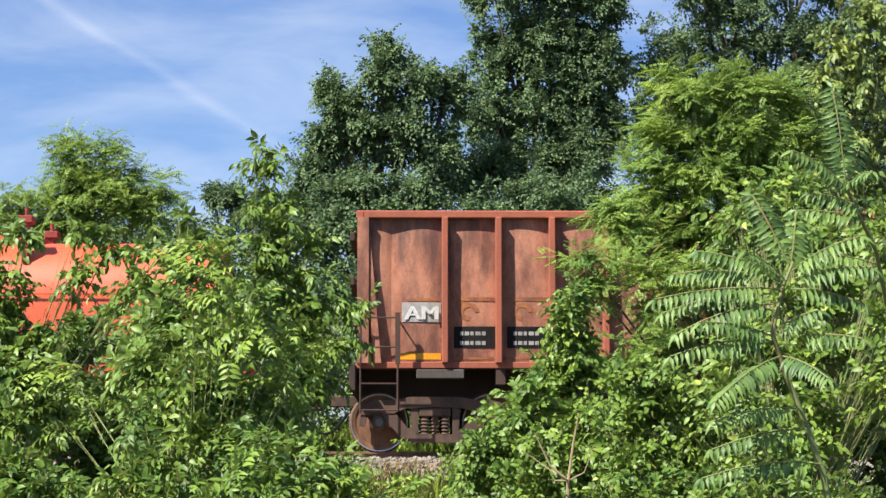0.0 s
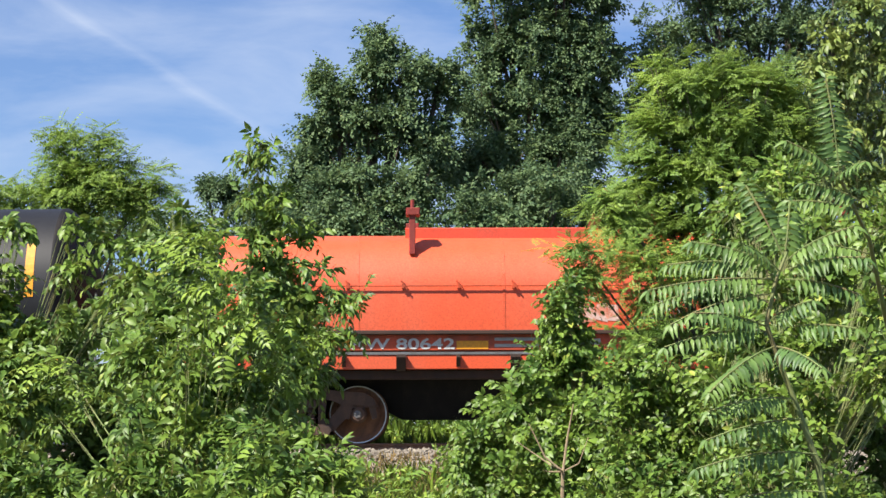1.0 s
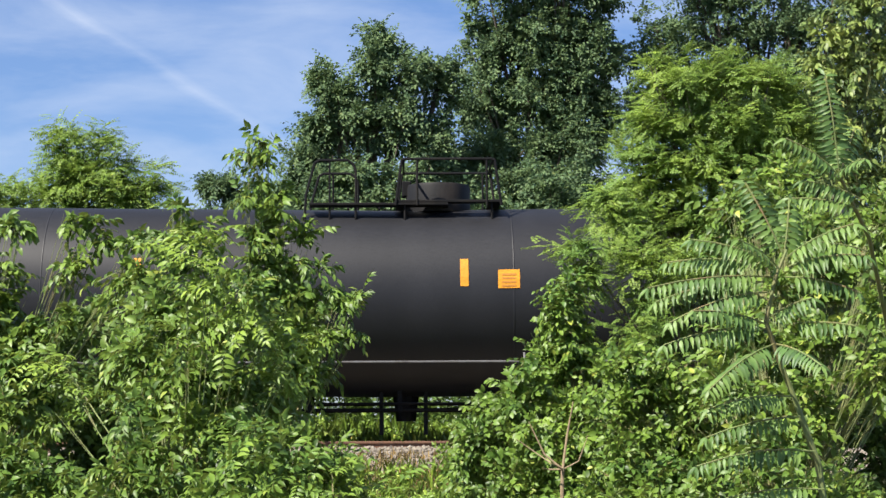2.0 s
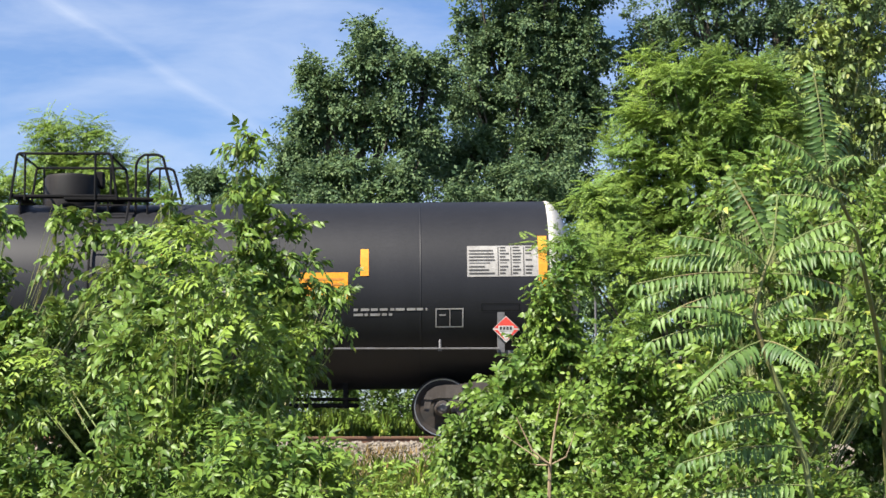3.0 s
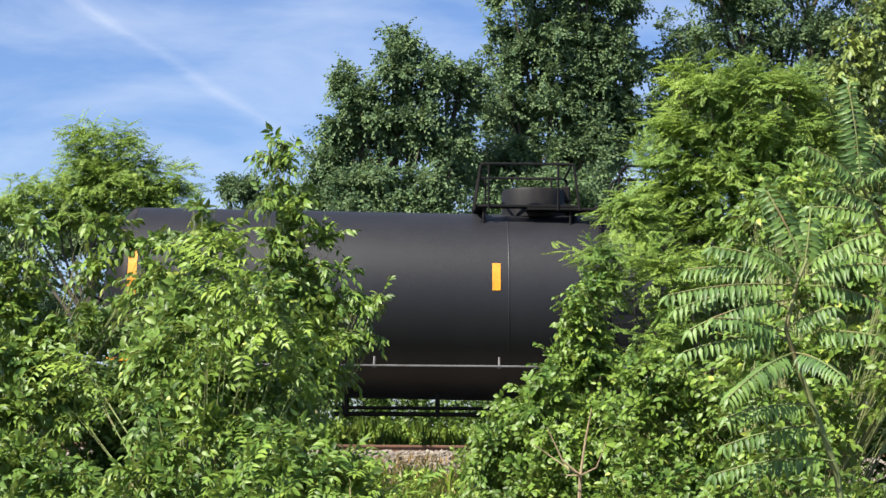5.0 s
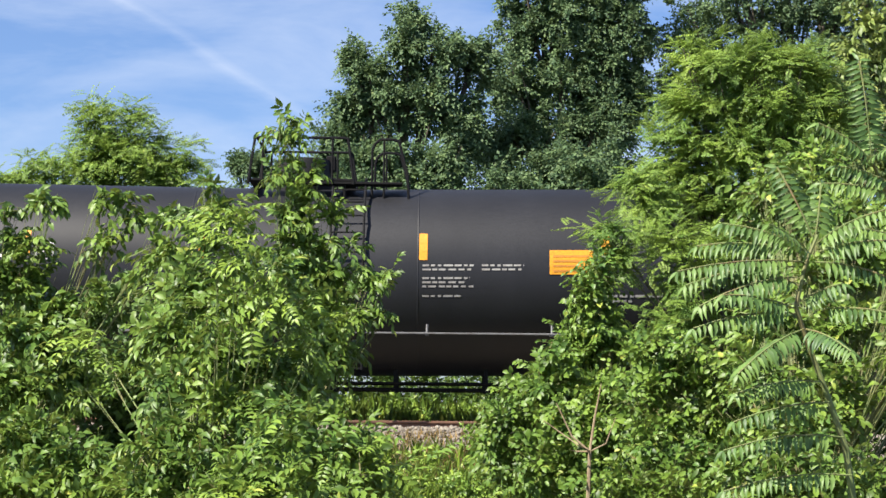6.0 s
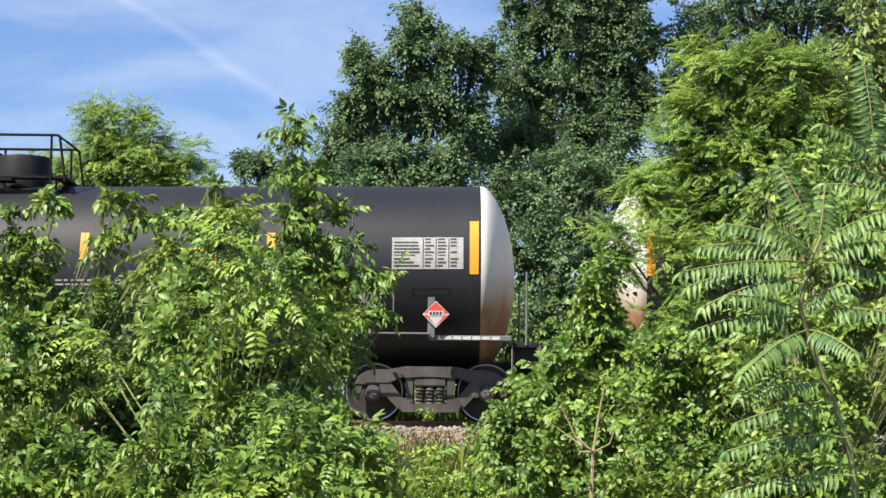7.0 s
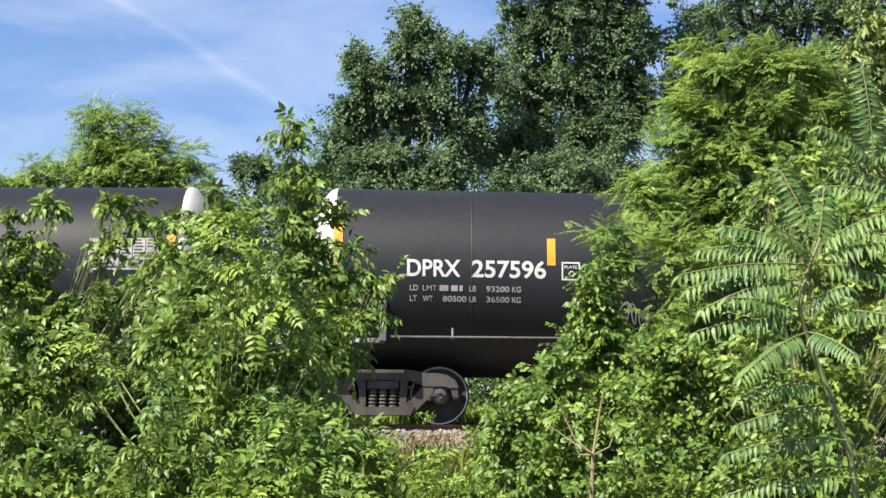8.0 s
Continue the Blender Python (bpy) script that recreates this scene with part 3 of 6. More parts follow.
def outline_box(parent, x0, x1, a0, a1, w, mat, name="stencil_frame"):
    bm = bmesh.new()
    for q in ((x0, x1, a0, a0 + w), (x0, x1, a1 - w, a1), (x0, x0 + w, a0 + w, a1 - w), (x1 - w, x1, a0 + w, a1 - w)):
        na = max(1, int((q[3] - q[2]) / 0.1))
        for j in range(na):
            b0, b1 = q[2] + (q[3] - q[2]) * j / na, q[2] + (q[3] - q[2]) * (j + 1) / na
            bm.faces.new([bm.verts.new(on_tank(*p)) for p in ((q[0], b0), (q[1], b0), (q[1], b1), (q[0], b1))])
    return part(name, bm, mat, parent)


def bars(parent, x, arc, widths, h, gap, mat, name="stencil_line", seed=1):
    """Lines of writing too small to read: short bars with gaps like words."""
    rng = random.Random(seed)
    bm = bmesh.new()
    for i, w in enumerate(widths):
        a = arc - i * (h + gap)
        u = 0.0
        while u < w:
            ww = min(rng.uniform(0.05, 0.16), w - u)
            bm.faces.new([bm.verts.new(on_tank(*p)) for p in ((x + u, a - h), (x + u + ww, a - h), (x + u + ww, a), (x + u, a))])
            u += ww + rng.uniform(0.02, 0.05)
    return part(name, bm, mat, parent)


def data_table(parent, x0, a1, w, h, mat, rows=9, seed=4, ink=None):
    rng = random.Random(seed)
    t = patch(parent, "data_table", x0, x0 + w, a1 - h, a1, mat, "stencilled table of small print")
    if ink is not None:
        outline_box(parent, x0, x0 + w, a1 - h, a1, 0.018, ink)
    bm = bmesh.new()
    for i in range(rows):
        a = a1 - 0.02 - i * (h - 0.03) / rows
        hh = (h - 0.03) / rows * (0.48 if i not in (5,) else 0.2)
        spans = [(0.03, w * rng.uniform(0.24, 0.40))] + [(w * q, w * (q + rng.uniform(0.07, 0.14))) for q in (0.46, 0.64, 0.82)]
        for u0, u1 in spans:
            if rng.random() > 0.1:
                bm.faces.new([bm.verts.new(on_tank(*p, 0.010)) for p in ((x0 + u0, a - hh), (x0 + u1, a - hh), (x0 + u1, a), (x0 + u0, a))])
    part("print_line", bm, ink or DARKLET, t)
    for q in (0.43, 0.61, 0.79):
        patch(t, "column_rule", x0 + w * q, x0 + w * q + 0.012, a1 - h + 0.02, a1 - 0.02, ink or DARKLET, lift=0.011)
    return t


def ladder(parent, lx, h0, h1):
    bm = bmesh.new()
    for u in (-0.26, 0.26):
        pts = [(lx + u, -1.60, 0.78), (lx + u, -1.62, 2.5), (lx + u, -1.36, 3.2), (lx + u, -0.86, 3.72), (lx + u, -0.55, 3.90)]
        pipe(bm, pts, 0.022, 6)
    for z, y in ((0.80, -1.60), (1.17, -1.60), (1.54, -1.61), (1.91, -1.61), (2.28, -1.62), (2.62, -1.58), (2.94, -1.46), (3.22, -1.34), (3.46, -1.12), (3.68, -0.90)):
        rod(bm, (lx - 0.26, y, z), (lx + 0.26, y, z), 0.014, seg=6)
    part("ladder", bm, UNDER, parent, "black steel ladder up the flank")
    for y in (-0.80, 0.80):
        bm = bmesh.new()
        a, b = lx + h0, lx + h1
        pipe(bm, [(a, y, 3.55), (a, y, 4.34), (a + 0.04, y, 4.44), (a + 0.13, y, 4.51), (b - 0.24, y, 4.51), (b - 0.16, y, 4.47), (b - 0.02, y, 3.95), (b, y, 3.55)], 0.022, 6)
        rod(bm, (b - 0.40, y, 3.55), (b - 0.40, y, 4.50), 0.018, seg=6)
        part("grab_hoop", bm, UNDER, parent)


def tank_car(label, dome_x, ladder_x, head_mat, dome_r=0.45, dome_h=0.52, rail_x=0.0, hoop=(0.36, 0.95)):
    car = thing("tank_car", label, "tank car", "tank cars of the train")
    seg = 64

    def ring(x, r):
        return [(x, -r * math.cos(2 * math.pi * i / seg), axis_z(min(abs(x), TANK_HALF)) + r * math.sin(2 * math.pi * i / seg)) for i in range(seg)]
    bm = bmesh.new()
    xs = [-TANK_HALF - LONGER, -5.6, -3.7, -1.8, 0, 1.8, 3.7, 5.6, TANK_HALF]
    loft(bm, [ring(x, TANK_R) for x in xs])
    bmesh.ops.recalc_face_normals(bm, faces=bm.faces)
    shell = smooth(part("tank_shell", bm, BLACK, car), 35)
    for x in (-5.6, -1.8, 1.8, 5.6):
        bm = bmesh.new()
        loft(bm, [ring(x - 0.012, TANK_R + 0.001), ring(x - 0.006, TANK_R + 0.005), ring(x + 0.006, TANK_R + 0.005), ring(x + 0.012, TANK_R + 0.001)], caps=False)
        smooth(part("weld_seam", bm, BLACK, shell), 60)
    for s in (-1, 1):
        fore = set(car.children)
        bm = bmesh.new()
        hs = [1.006, 1.004, 0.985, 0.95, 0.88, 0.78, 0.65, 0.5, 0.34, 0.17, 0.03]
        pr = [(s * (TANK_HALF - 0.02), TANK_R * 1.004), (s * (TANK_HALF + 0.03), TANK_R * 1.004)]
        pr += [(s * (TANK_HALF + 0.04 + 0.52 * max(0.0, 1 - min(h, 1) ** 2) ** 0.7), TANK_R * h) for h in hs[2:]]
        loft(bm, [ring(x, r) for x, r in pr])
        bmesh.ops.recalc_face_normals(bm, faces=bm.faces)
        smooth(part("tank_head", bm, head_mat, car, "dished tank end"), 50)
        # end platform, sill and draft gear
        bm = bmesh.new()
        a, b = sorted((s * (TANK_HALF - 1.35), s * 8.62))
        box(bm, a, b, -0.42, 0.42, 0.62, 0.96, 0.02)
        c, d = sorted((s * 8.12, s * 8.60))
        box(bm, c, d, -1.42, 1.42, 1.16, 1.24, 0.01)
        box(bm, c + 0.06, d - 0.02, -1.30, 1.30, 0.92, 1.16, 0.01)
        part("end_sill", bm, BLACKEND, car)
        for q in (-1, 1):
            bm = bmesh.new()
            a, b = sorted((s * 6.82, s * 8.12))
            box(bm, a, b, min(q * 1.36, q * 1.50), max(q * 1.36, q * 1.50), 1.26, 1.34, 0.01)
            pf = part("side_platform", bm, UNDER if head_mat is not WHITE else GREYM, car)
            if q < 0:
                for k in range(6):
                    x0 = s * 7.05 + (k if s > 0 else -k - 1) * 0.15
                    bm = bmesh.new()
                    bm.faces.new([bm.verts.new(p) for p in ((x0, -1.504, 1.275), (x0 + 0.13, -1.504, 1.275), (x0 + 0.13, -1.504, 1.325), (x0, -1.504, 1.325))])
                    part("edge_mark", bm, (LETTER if k < 2 or head_mat is WHITE else YELLOW), pf)
            bm = bmesh.new()
            prism(bm, [(s * 6.80, 1.30), (s * 6.91, 1.30), (s * 6.91, 1.93), (s * 6.80, 1.93)], q * 1.40, q * 1.545)
            bmesh.ops.recalc_face_normals(bm, faces=bm.faces)
            part("saddle_plate", bm, UNDER if head_mat is not WHITE else GREYM, car)
            bm = bmesh.new()
            x = s * 8.35
            pipe(bm, [(x, q * 1.42, 1.2), (x, q * 1.42, 2.35)], 0.02)
            pipe(bm, [(x + s * 0.22, q * 1.42, 0.55), (x + s * 0.22, q * 1.42, 1.2)], 0.016)
            pipe(bm, [(x - s * 0.22, q * 1.42, 1.2), (x - s * 0.22, q * 1.42, 0.55), (x + s * 0.22, q * 1.42, 0.55)], 0.016)
            part("end_handrail", bm, GREYM, car)
        bm = bmesh.new()
        pipe(bm, [(s * 8.35, -1.42, 2.35), (s * 8.35, 1.42, 2.35)], 0.02)
        part("end_rail", bm, UNDER, car)
        coupler(car, s * 9.02, s, TRUCK)
        truck(car, s * 6.85, TRUCK)
        if s < 0:
            for o in set(car.children) - fore:
                o.location.x -= LONGER
    for q in (-1, 1):
        bm = bmesh.new()
        rod(bm, (-6.86, q * 1.57, 1.36), (6.82, q * 1.57, 1.36), 0.016, seg=6)
        for x in (-5.9, -3.9, -1.95, 1.95, 3.9, 5.9):
            box(bm, x - 0.03, x + 0.03, min(q * 1.40, q * 1.57), max(q * 1.40, q * 1.57), 1.33, 1.36)
            rod(bm, (x, q * 1.565, 1.36), (x, q * 1.50, 1.50), 0.018, seg=5)
        part("side_handrail", bm, GREYM, car, "thin grey steel rail along the flank").location.z = -0.13 if head_mat is not WHITE else 0.0
    # dome, platform and railing on top
    z = axis_z(0) + TANK_R
    bm = bmesh.new()
    lathe = [(dome_r, z - 0.05), (dome_r, z + dome_h - 0.08), (dome_r - 0.02, z + dome_h - 0.03), (dome_r * 0.62, z + dome_h - 0.005), (0.02, z + dome_h)]
    loft(bm, [[(dome_x + r * math.cos(i * math.pi / 16), r * math.sin(i * math.pi / 16), h) for i in range(32)] for r, h in lathe])
    bmesh.ops.recalc_face_normals(bm, faces=bm.faces)
    dome = smooth(part("dome", bm, BLACKEND, car, "round valve housing"), 30)
    bm = bmesh.new()
    box(bm, dome_x + dome_r - 0.09, dome_x + dome_r + 0.07, -0.12, 0.12, z + dome_h - 0.22, z + dome_h + 0.04, 0.02)
    part("latch", bm, UNDER, dome)
    mid_x = dome_x + rail_x
    lo, hi = sorted((mid_x, ladder_x))
    boards = [(mid_x - 0.85, mid_x + 0.85, y, y + 0.24, z + 0.05, z + 0.09) for y in (-0.86, 0.62)]
    boards += [(x, x + 0.2, -0.62, 0.62, z + 0.052, z + 0.088) for x in (mid_x - 0.85, mid_x + 0.65)]
    boards += [(lo, hi + 0.85, y, y + 0.36, z + 0.005, z + 0.045) for y in (-0.86, 0.5)]
    for b in boards:
        bm = bmesh.new()
        box(bm, *b, 0.006)
        part("walkway_board", bm, UNDER, car)
    for x in (-0.7, 0.7):
        for y in (-0.80, 0.80):
            bm = bmesh.new()
            rod(bm, (mid_x + x, y, z - 0.30), (mid_x + x, y, z + 0.06), 0.02, seg=6)
            part("walkway_post", bm, UNDER, car)
    T = z + 0.75
    for y in (-0.86, 0.86):
        bm = bmesh.new()
        pipe(bm, [(mid_x - 0.85, y, z), (mid_x - 0.75, y, T - 0.02), (mid_x - 0.70, y, T), (mid_x + 0.70, y, T), (mid_x + 0.75, y, T - 0.02), (mid_x + 0.85, y, z)], 0.022)
        rod(bm, (mid_x - 0.62, y, z), (mid_x - 0.62, y, T), 0.02, seg=6)
        rod(bm, (mid_x + 0.5, y, z), (mid_x + 0.5, y, T), 0.02, seg=6)
        part("railing", bm, UNDER, car, "black pipe railing beside the dome")
    for x in (-0.72, 0.72):
        bm = bmesh.new()
        rod(bm, (mid_x + x, -0.86, T), (mid_x + x, 0.86, T), 0.02, seg=6)
        part("cross_rail", bm, UNDER, car)
    ladder(car, ladder_x, *hoop)
    # bottom outlet and skid rails
    bm = bmesh.new()
    for y in (-0.5, 0.5):
        rod(bm, (-4.6, y, 0.50), (4.6, y, 0.50), 0.028, seg=6)
        rod(bm, (-4.6, y * 1.3, 0.60), (4.6, y * 1.3, 0.60), 0.018, seg=6)
        for x in (-4.4, -2.9, -1.45, 0.0, 1.45, 2.9, 4.4):
            box(bm, x - 0.035, x + 0.035, y - 0.02, y + 0.02, 0.46, 1.0)
    part("brake_rigging", bm, UNDER, car)
    bm = bmesh.new()
    rod(bm, (0.1, 0, 0.32), (0.1, 0, 0.9), 0.16, 0.24, 14)
    for x in (-0.30, 0.42):
        box(bm, x - 0.03, x + 0.03, -0.45, 0.45, 0.10, 0.80)
    part("bottom_outlet", bm, UNDER, car)
    dark = head_mat is not WHITE
    for x in (-TANK_HALF - LONGER + 0.08, TANK_HALF - (0.34 if dark else 0.13)):
        patch(car, "reflector_bar", x - 0.07, x + 0.07, -0.02, 0.88, YELLOW, "yellow reflective strip", 0.008)
    # end data: table, stencil frame and placard
    data_table(car, TANK_HALF - (1.67 if dark else 1.42), 0.49 if dark else 0.58, 1.12, 0.52, *((FADED,) if head_mat is WHITE else (BLACK, 10, 4, FADED)))
    fx, fa = (TANK_HALF - 2.44, -0.49) if dark else (TANK_HALF - 1.82, -0.62)
    stencil = outline_box(car, fx, fx + 0.44, fa, fa + 0.31, 0.02, FADED)
    patch(stencil, "divider", fx + 0.22, fx + 0.235, fa + 0.02, fa + 0.29, FADED)
    patch(stencil, "print_line", fx + 0.06, fx + 0.16, fa + 0.19, fa + 0.215, FADED)
    if not dark:
        bars(car, TANK_HALF - 3.1, -0.30, (1.15, 0.62), 0.04, 0.04, FADED)
    bm = bmesh.new()
    px = TANK_HALF - (0.85 if dark else 0.72)
    prism(bm, [(px - 0.21, 1.66), (px, 1.45), (px + 0.21, 1.66), (px, 1.87)], -1.60, -1.59)
    bmesh.ops.recalc_face_normals(bm, faces=bm.faces)
    pl = part("placard", bm, LETTER, car, "diamond warning placard, red and white")
    bm = bmesh.new()
    prism(bm, [(px - 0.19, 1.675), (px + 0.19, 1.675), (px, 1.855)], -1.603, -1.6005)
    for k in (-1, 1):
        prism(bm, [(px + k * 0.19, 1.65), (px + k * 0.13, 1.65), (px + k * 0.03, 1.50), (px, 1.475)], -1.603, -1.6005)
    bmesh.ops.recalc_face_normals(bm, faces=bm.faces)
    part("placard_print", bm, REDLET, pl)
    bm = bmesh.new()
    box(bm, px - 0.12, px + 0.12, -1.606, -1.6035, 1.635, 1.715)
    part("number_band", bm, LETTER, pl)
    for k in range(4):
        bm = bmesh.new()
        box(bm, px - 0.10 + k * 0.052, px - 0.065 + k * 0.052, -1.609, -1.6065, 1.65, 1.70)
        part("number_bar", bm, DARKLET, pl)
    outline_box(car, 6.55, 7.15, -0.36, -0.24, 0.012, UNDER, "bracket_plate")
    return car


def reflectors(car, *xs, low=0.21):
    for x in xs:
        patch(car, "reflector_bar", x - 0.065, x + 0.065, low, low + 0.45, YELLOW, "yellow reflective strip", 0.008)


def yellow_sign(car, x, w=0.76, a0=-0.02, a1=0.40):
    p = patch(car, "yellow_sign", x, x + w, a0, a1, YELLOW, "yellow warning sign with small print", 0.008)
    bm = bmesh.new()
    for i in range(4):
        a = a1 - (0.22 + i * 0.2) * (a1 - a0)
        bm.faces.new([bm.verts.new(on_tank(*q, 0.012)) for q in ((x + 0.06, a - 0.03), (x + w - 0.06, a - 0.03), (x + w - 0.06, a), (x + 0.06, a))])
    part("print_line", bm, worn_print, p)


worn_print = worn("sign_print", (0.5, 0.2, 0.02), (0.4, 0.16, 0.02), 0.6)


def lettered(car, number, up=0.0):
    words(car, "DPRX", -6.64, 0.01 + up, 0.27, LETTER, width=0.84)
    if number:
        words(car, number, -5.61, 0.01 + up, 0.27, LETTER, width=1.16)
    for y, row in ((-0.22, (("LD", -6.58, 0.13), ("LMT", -6.38, 0.22), ("LB", -5.65, 0.11), ("93200", -5.38, 0.36), ("KG", -4.98, 0.14))),
                   (-0.385, (("LT", -6.58, 0.11), ("WT", -6.37, 0.16), ("80500", -6.06, 0.37), ("LB", -5.65, 0.11), ("36500", -5.38, 0.36), ("KG", -4.98, 0.14)))):
        for text, x, w in row:
            words(car, text, x, y + up, 0.09, FADED, width=w)
    bars(car, -6.11, -0.13 + up, (0.40,), 0.09, 0.03, FADED, seed=6)
    outline_box(car, -4.20, -3.91, -0.02 + up, 0.27 + up, 0.025, LETTER)
    words(car, "PLATE", -4.16, 0.17 + up, 0.045, LETTER, width=0.2)
    words(car, "C", -4.095, 0.04 + up, 0.09, LETTER, width=0.08)


def scribble(car, x, arc, size, seed, mat, loops=7):
    """Sprayed loops of no meaning, as thin ribbons on the flank."""
    rng = random.Random(seed)
    bm = bmesh.new()
    for k in range(loops):
        cx, ca = x + k * size * 0.42, arc + rng.uniform(-0.2, 0.2) * size
        ax, aa, ph, tw = size * rng.uniform(0.15, 0.45), size * rng.uniform(0.25, 0.5), rng.uniform(0, 6.3), rng.uniform(0.8, 2.0)
        pts = [(cx + ax * math.cos(ph + u * 0.35) + u * 0.012, ca + aa * math.sin(ph * 1.3 + u * 0.35 * tw)) for u in range(18)]
        for (x0, a0), (x1, a1) in zip(pts, pts[1:]):
            d = Vector((x1 - x0, a1 - a0)).normalized() * 0.011
            bm.faces.new([bm.verts.new(on_tank(*q, 0.009)) for q in ((x0 + d.y, a0 - d.x), (x1 + d.y, a1 - d.x), (x1 - d.y, a1 + d.x), (x0 - d.y, a0 + d.x))])
    part("spray_tag", bm, mat, car, "pale spray-painted scrawl")


# -- covered coil car --
def coil_car():
    car = thing("coil_car", "orange covered coil car with a long steel hood", "freight car")
    W2 = 1.38

    def section(x, top, w=W2):
        half = [(w, 1.76), (w, 2.42), (w - 0.05, 2.66), (w - 0.22, 2.98), (w - 0.50, 3.22), (w - 0.90, top - 0.06), (0.0, top)]
        return [(x, -y, z) for y, z in half] + [(x, y, z) for y, z in half[-2::-1]]
    bm = bmesh.new()
    loft(bm, [section(x, 3.40) for x in (-6.5, 6.5)])
    bmesh.ops.recalc_face_normals(bm, faces=bm.faces)
    hood = part("hood", bm, ORANGE, car, "orange ribbed steel hood")
    smooth(hood, 25)
    bm = bmesh.new()
    loft(bm, [[(x, y, z) for y, z in ((-0.64, 3.15), (-0.62, 3.45), (-0.55, 3.475), (0.55, 3.475), (0.62, 3.45), (0.64, 3.15))] for x in (-3.55, 3.55)])
    bmesh.ops.recalc_face_normals(bm, faces=bm.faces)
    part("raised_roof", bm, ROOFRED, car)
    for x in (-5.1, -4.3, -2.0, -0.65, 0.65, 2.0, 4.3, 5.1):
        bm = bmesh.new()
        loft(bm, [section(x + d, 3.405, W2 + 0.006) for d in (-0.02, 0.02)])
        bmesh.ops.recalc_face_normals(bm, faces=bm.faces)
        part("hood_seam", bm, ORANGE, hood)
    for q in (-1, 1):
        bm = bmesh.new()
        rod(bm, (-6.3, q * 1.43, 2.46), (6.3, q * 1.43, 2.46), 0.012, seg=5)
        part("tie_rod", bm, ORANGE2, hood)
        for i in range(15):
            x = -6.2 + i * 0.87
            bm = bmesh.new()
            prism(bm, [(x - 0.02, 2.42), (x + 0.02, 2.42), (x + 0.02, 2.52), (x - 0.02, 2.52)], q * 1.36, q * 1.45)
            rod(bm, (x - 0.03, q * 1.44, 2.54), (x + 0.07, q * 1.44, 2.40), 0.015, seg=5)
            bmesh.ops.recalc_face_normals(bm, faces=bm.faces)
            part("latch", bm, ORANGE2, hood)
    # lifting brackets
    for x in (-3.44, 3.44):
        for q in (-1, 1):
            bm = bmesh.new()
            box(bm, x - 0.05, x + 0.05, min(q * 1.22, q * 1.00), max(q * 1.22, q * 1.00), 2.98, 3.66, 0.01)
            box(bm, x - 0.10, x + 0.12, min(q * 1.26, q * 0.96), max(q * 1.26, q * 0.96), 3.60, 3.72, 0.01)
            rod(bm, (x, q * 1.1, 3.66), (x, q * 1.1, 3.86), 0.03, seg=8)
            part("stacking_post", bm, RED, car, "red stacking post")
    bm = bmesh.new()
    for y in (-0.55, 0.55):
        for k in (-1, 1):
            prism(bm, [(k * 0.55, 3.44), (k * 0.44, 3.44), (k * 0.22, 4.02), (k * 0.32, 4.06)], y - 0.05, y + 0.05)
        box(bm, -0.33, 0.33, y - 0.06, y + 0.06, 3.98, 4.10, 0.01)
    box(bm, -0.33, 0.33, -0.5, 0.5, 4.04, 4.08)
    bmesh.ops.recalc_face_normals(bm, faces=bm.faces)
    part("lifting_frame", bm, RED, car, "red lifting frame on the roof")
    # body below the hood
    bm = bmesh.new()
    box(bm, -6.65, 6.65, -1.30, 1.30, 1.45, 1.74, 0.01)
    part("body_side", bm, ORANGE2, car)
    bm = bmesh.new()
    box(bm, -6.8, 6.8, -1.42, 1.42, 1.70, 1.765, 0.01)
    part("hood_ledge", bm, RUSTDARK, car)
    for q in (-1, 1):
        bm = bmesh.new()
        box(bm, -6.95, 6.95, min(q * 1.20, q * 1.485), max(q * 1.20, q * 1.485), 1.378, 1.42)
        part("side_walkway", bm, GREYM, car, "grey grating walkway")
        bm = bmesh.new()
        box(bm, -6.9, 6.9, min(q * 1.38, q * 1.47), max(q * 1.38, q * 1.47), 1.15, 1.375, 0.01)
        part("side_sill", bm, ORANGE, car)
        bm = bmesh.new()
        box(bm, -6.9, 6.9, min(q * 1.10, q * 1.33), max(q * 1.10, q * 1.33), 1.00, 1.145, 0.01)
        part("sill_flange", bm, RUSTDARK, car)
        for k in range(-7, 8):
            x, h, z = -0.05 + 0.893 * k, (0.075, 0.03)[k % 2], (1.12, 1.19)[k % 2]
            bm = bmesh.new()
            loft(bm, [[(x + d, q * 1.46, 1.376), (x + d, q * 1.62, 1.376), (x + d, q * 1.62, 1.33), (x + d, q * 1.48, z), (x + d, q * 1.46, z)] for d in (-h, h)])
            bmesh.ops.recalc_face_normals(bm, faces=bm.faces)
            part("walkway_bracket", bm, RUSTDARK, car)
    bm = bmesh.new()
    loft(bm, [[(x, y, z) for y, z in ((-1.0, 1.1), (1.0, 1.1), (0.55, 0.38 if abs(x) < 4 else 0.75), (-0.55, 0.38 if abs(x) < 4 else 0.75))] for x in (-6.9, -4.3, -3.6, 3.6, 4.3, 6.9)])
    bmesh.ops.recalc_face_normals(bm, faces=bm.faces)
    part("centre_sill", bm, UNDER, car)
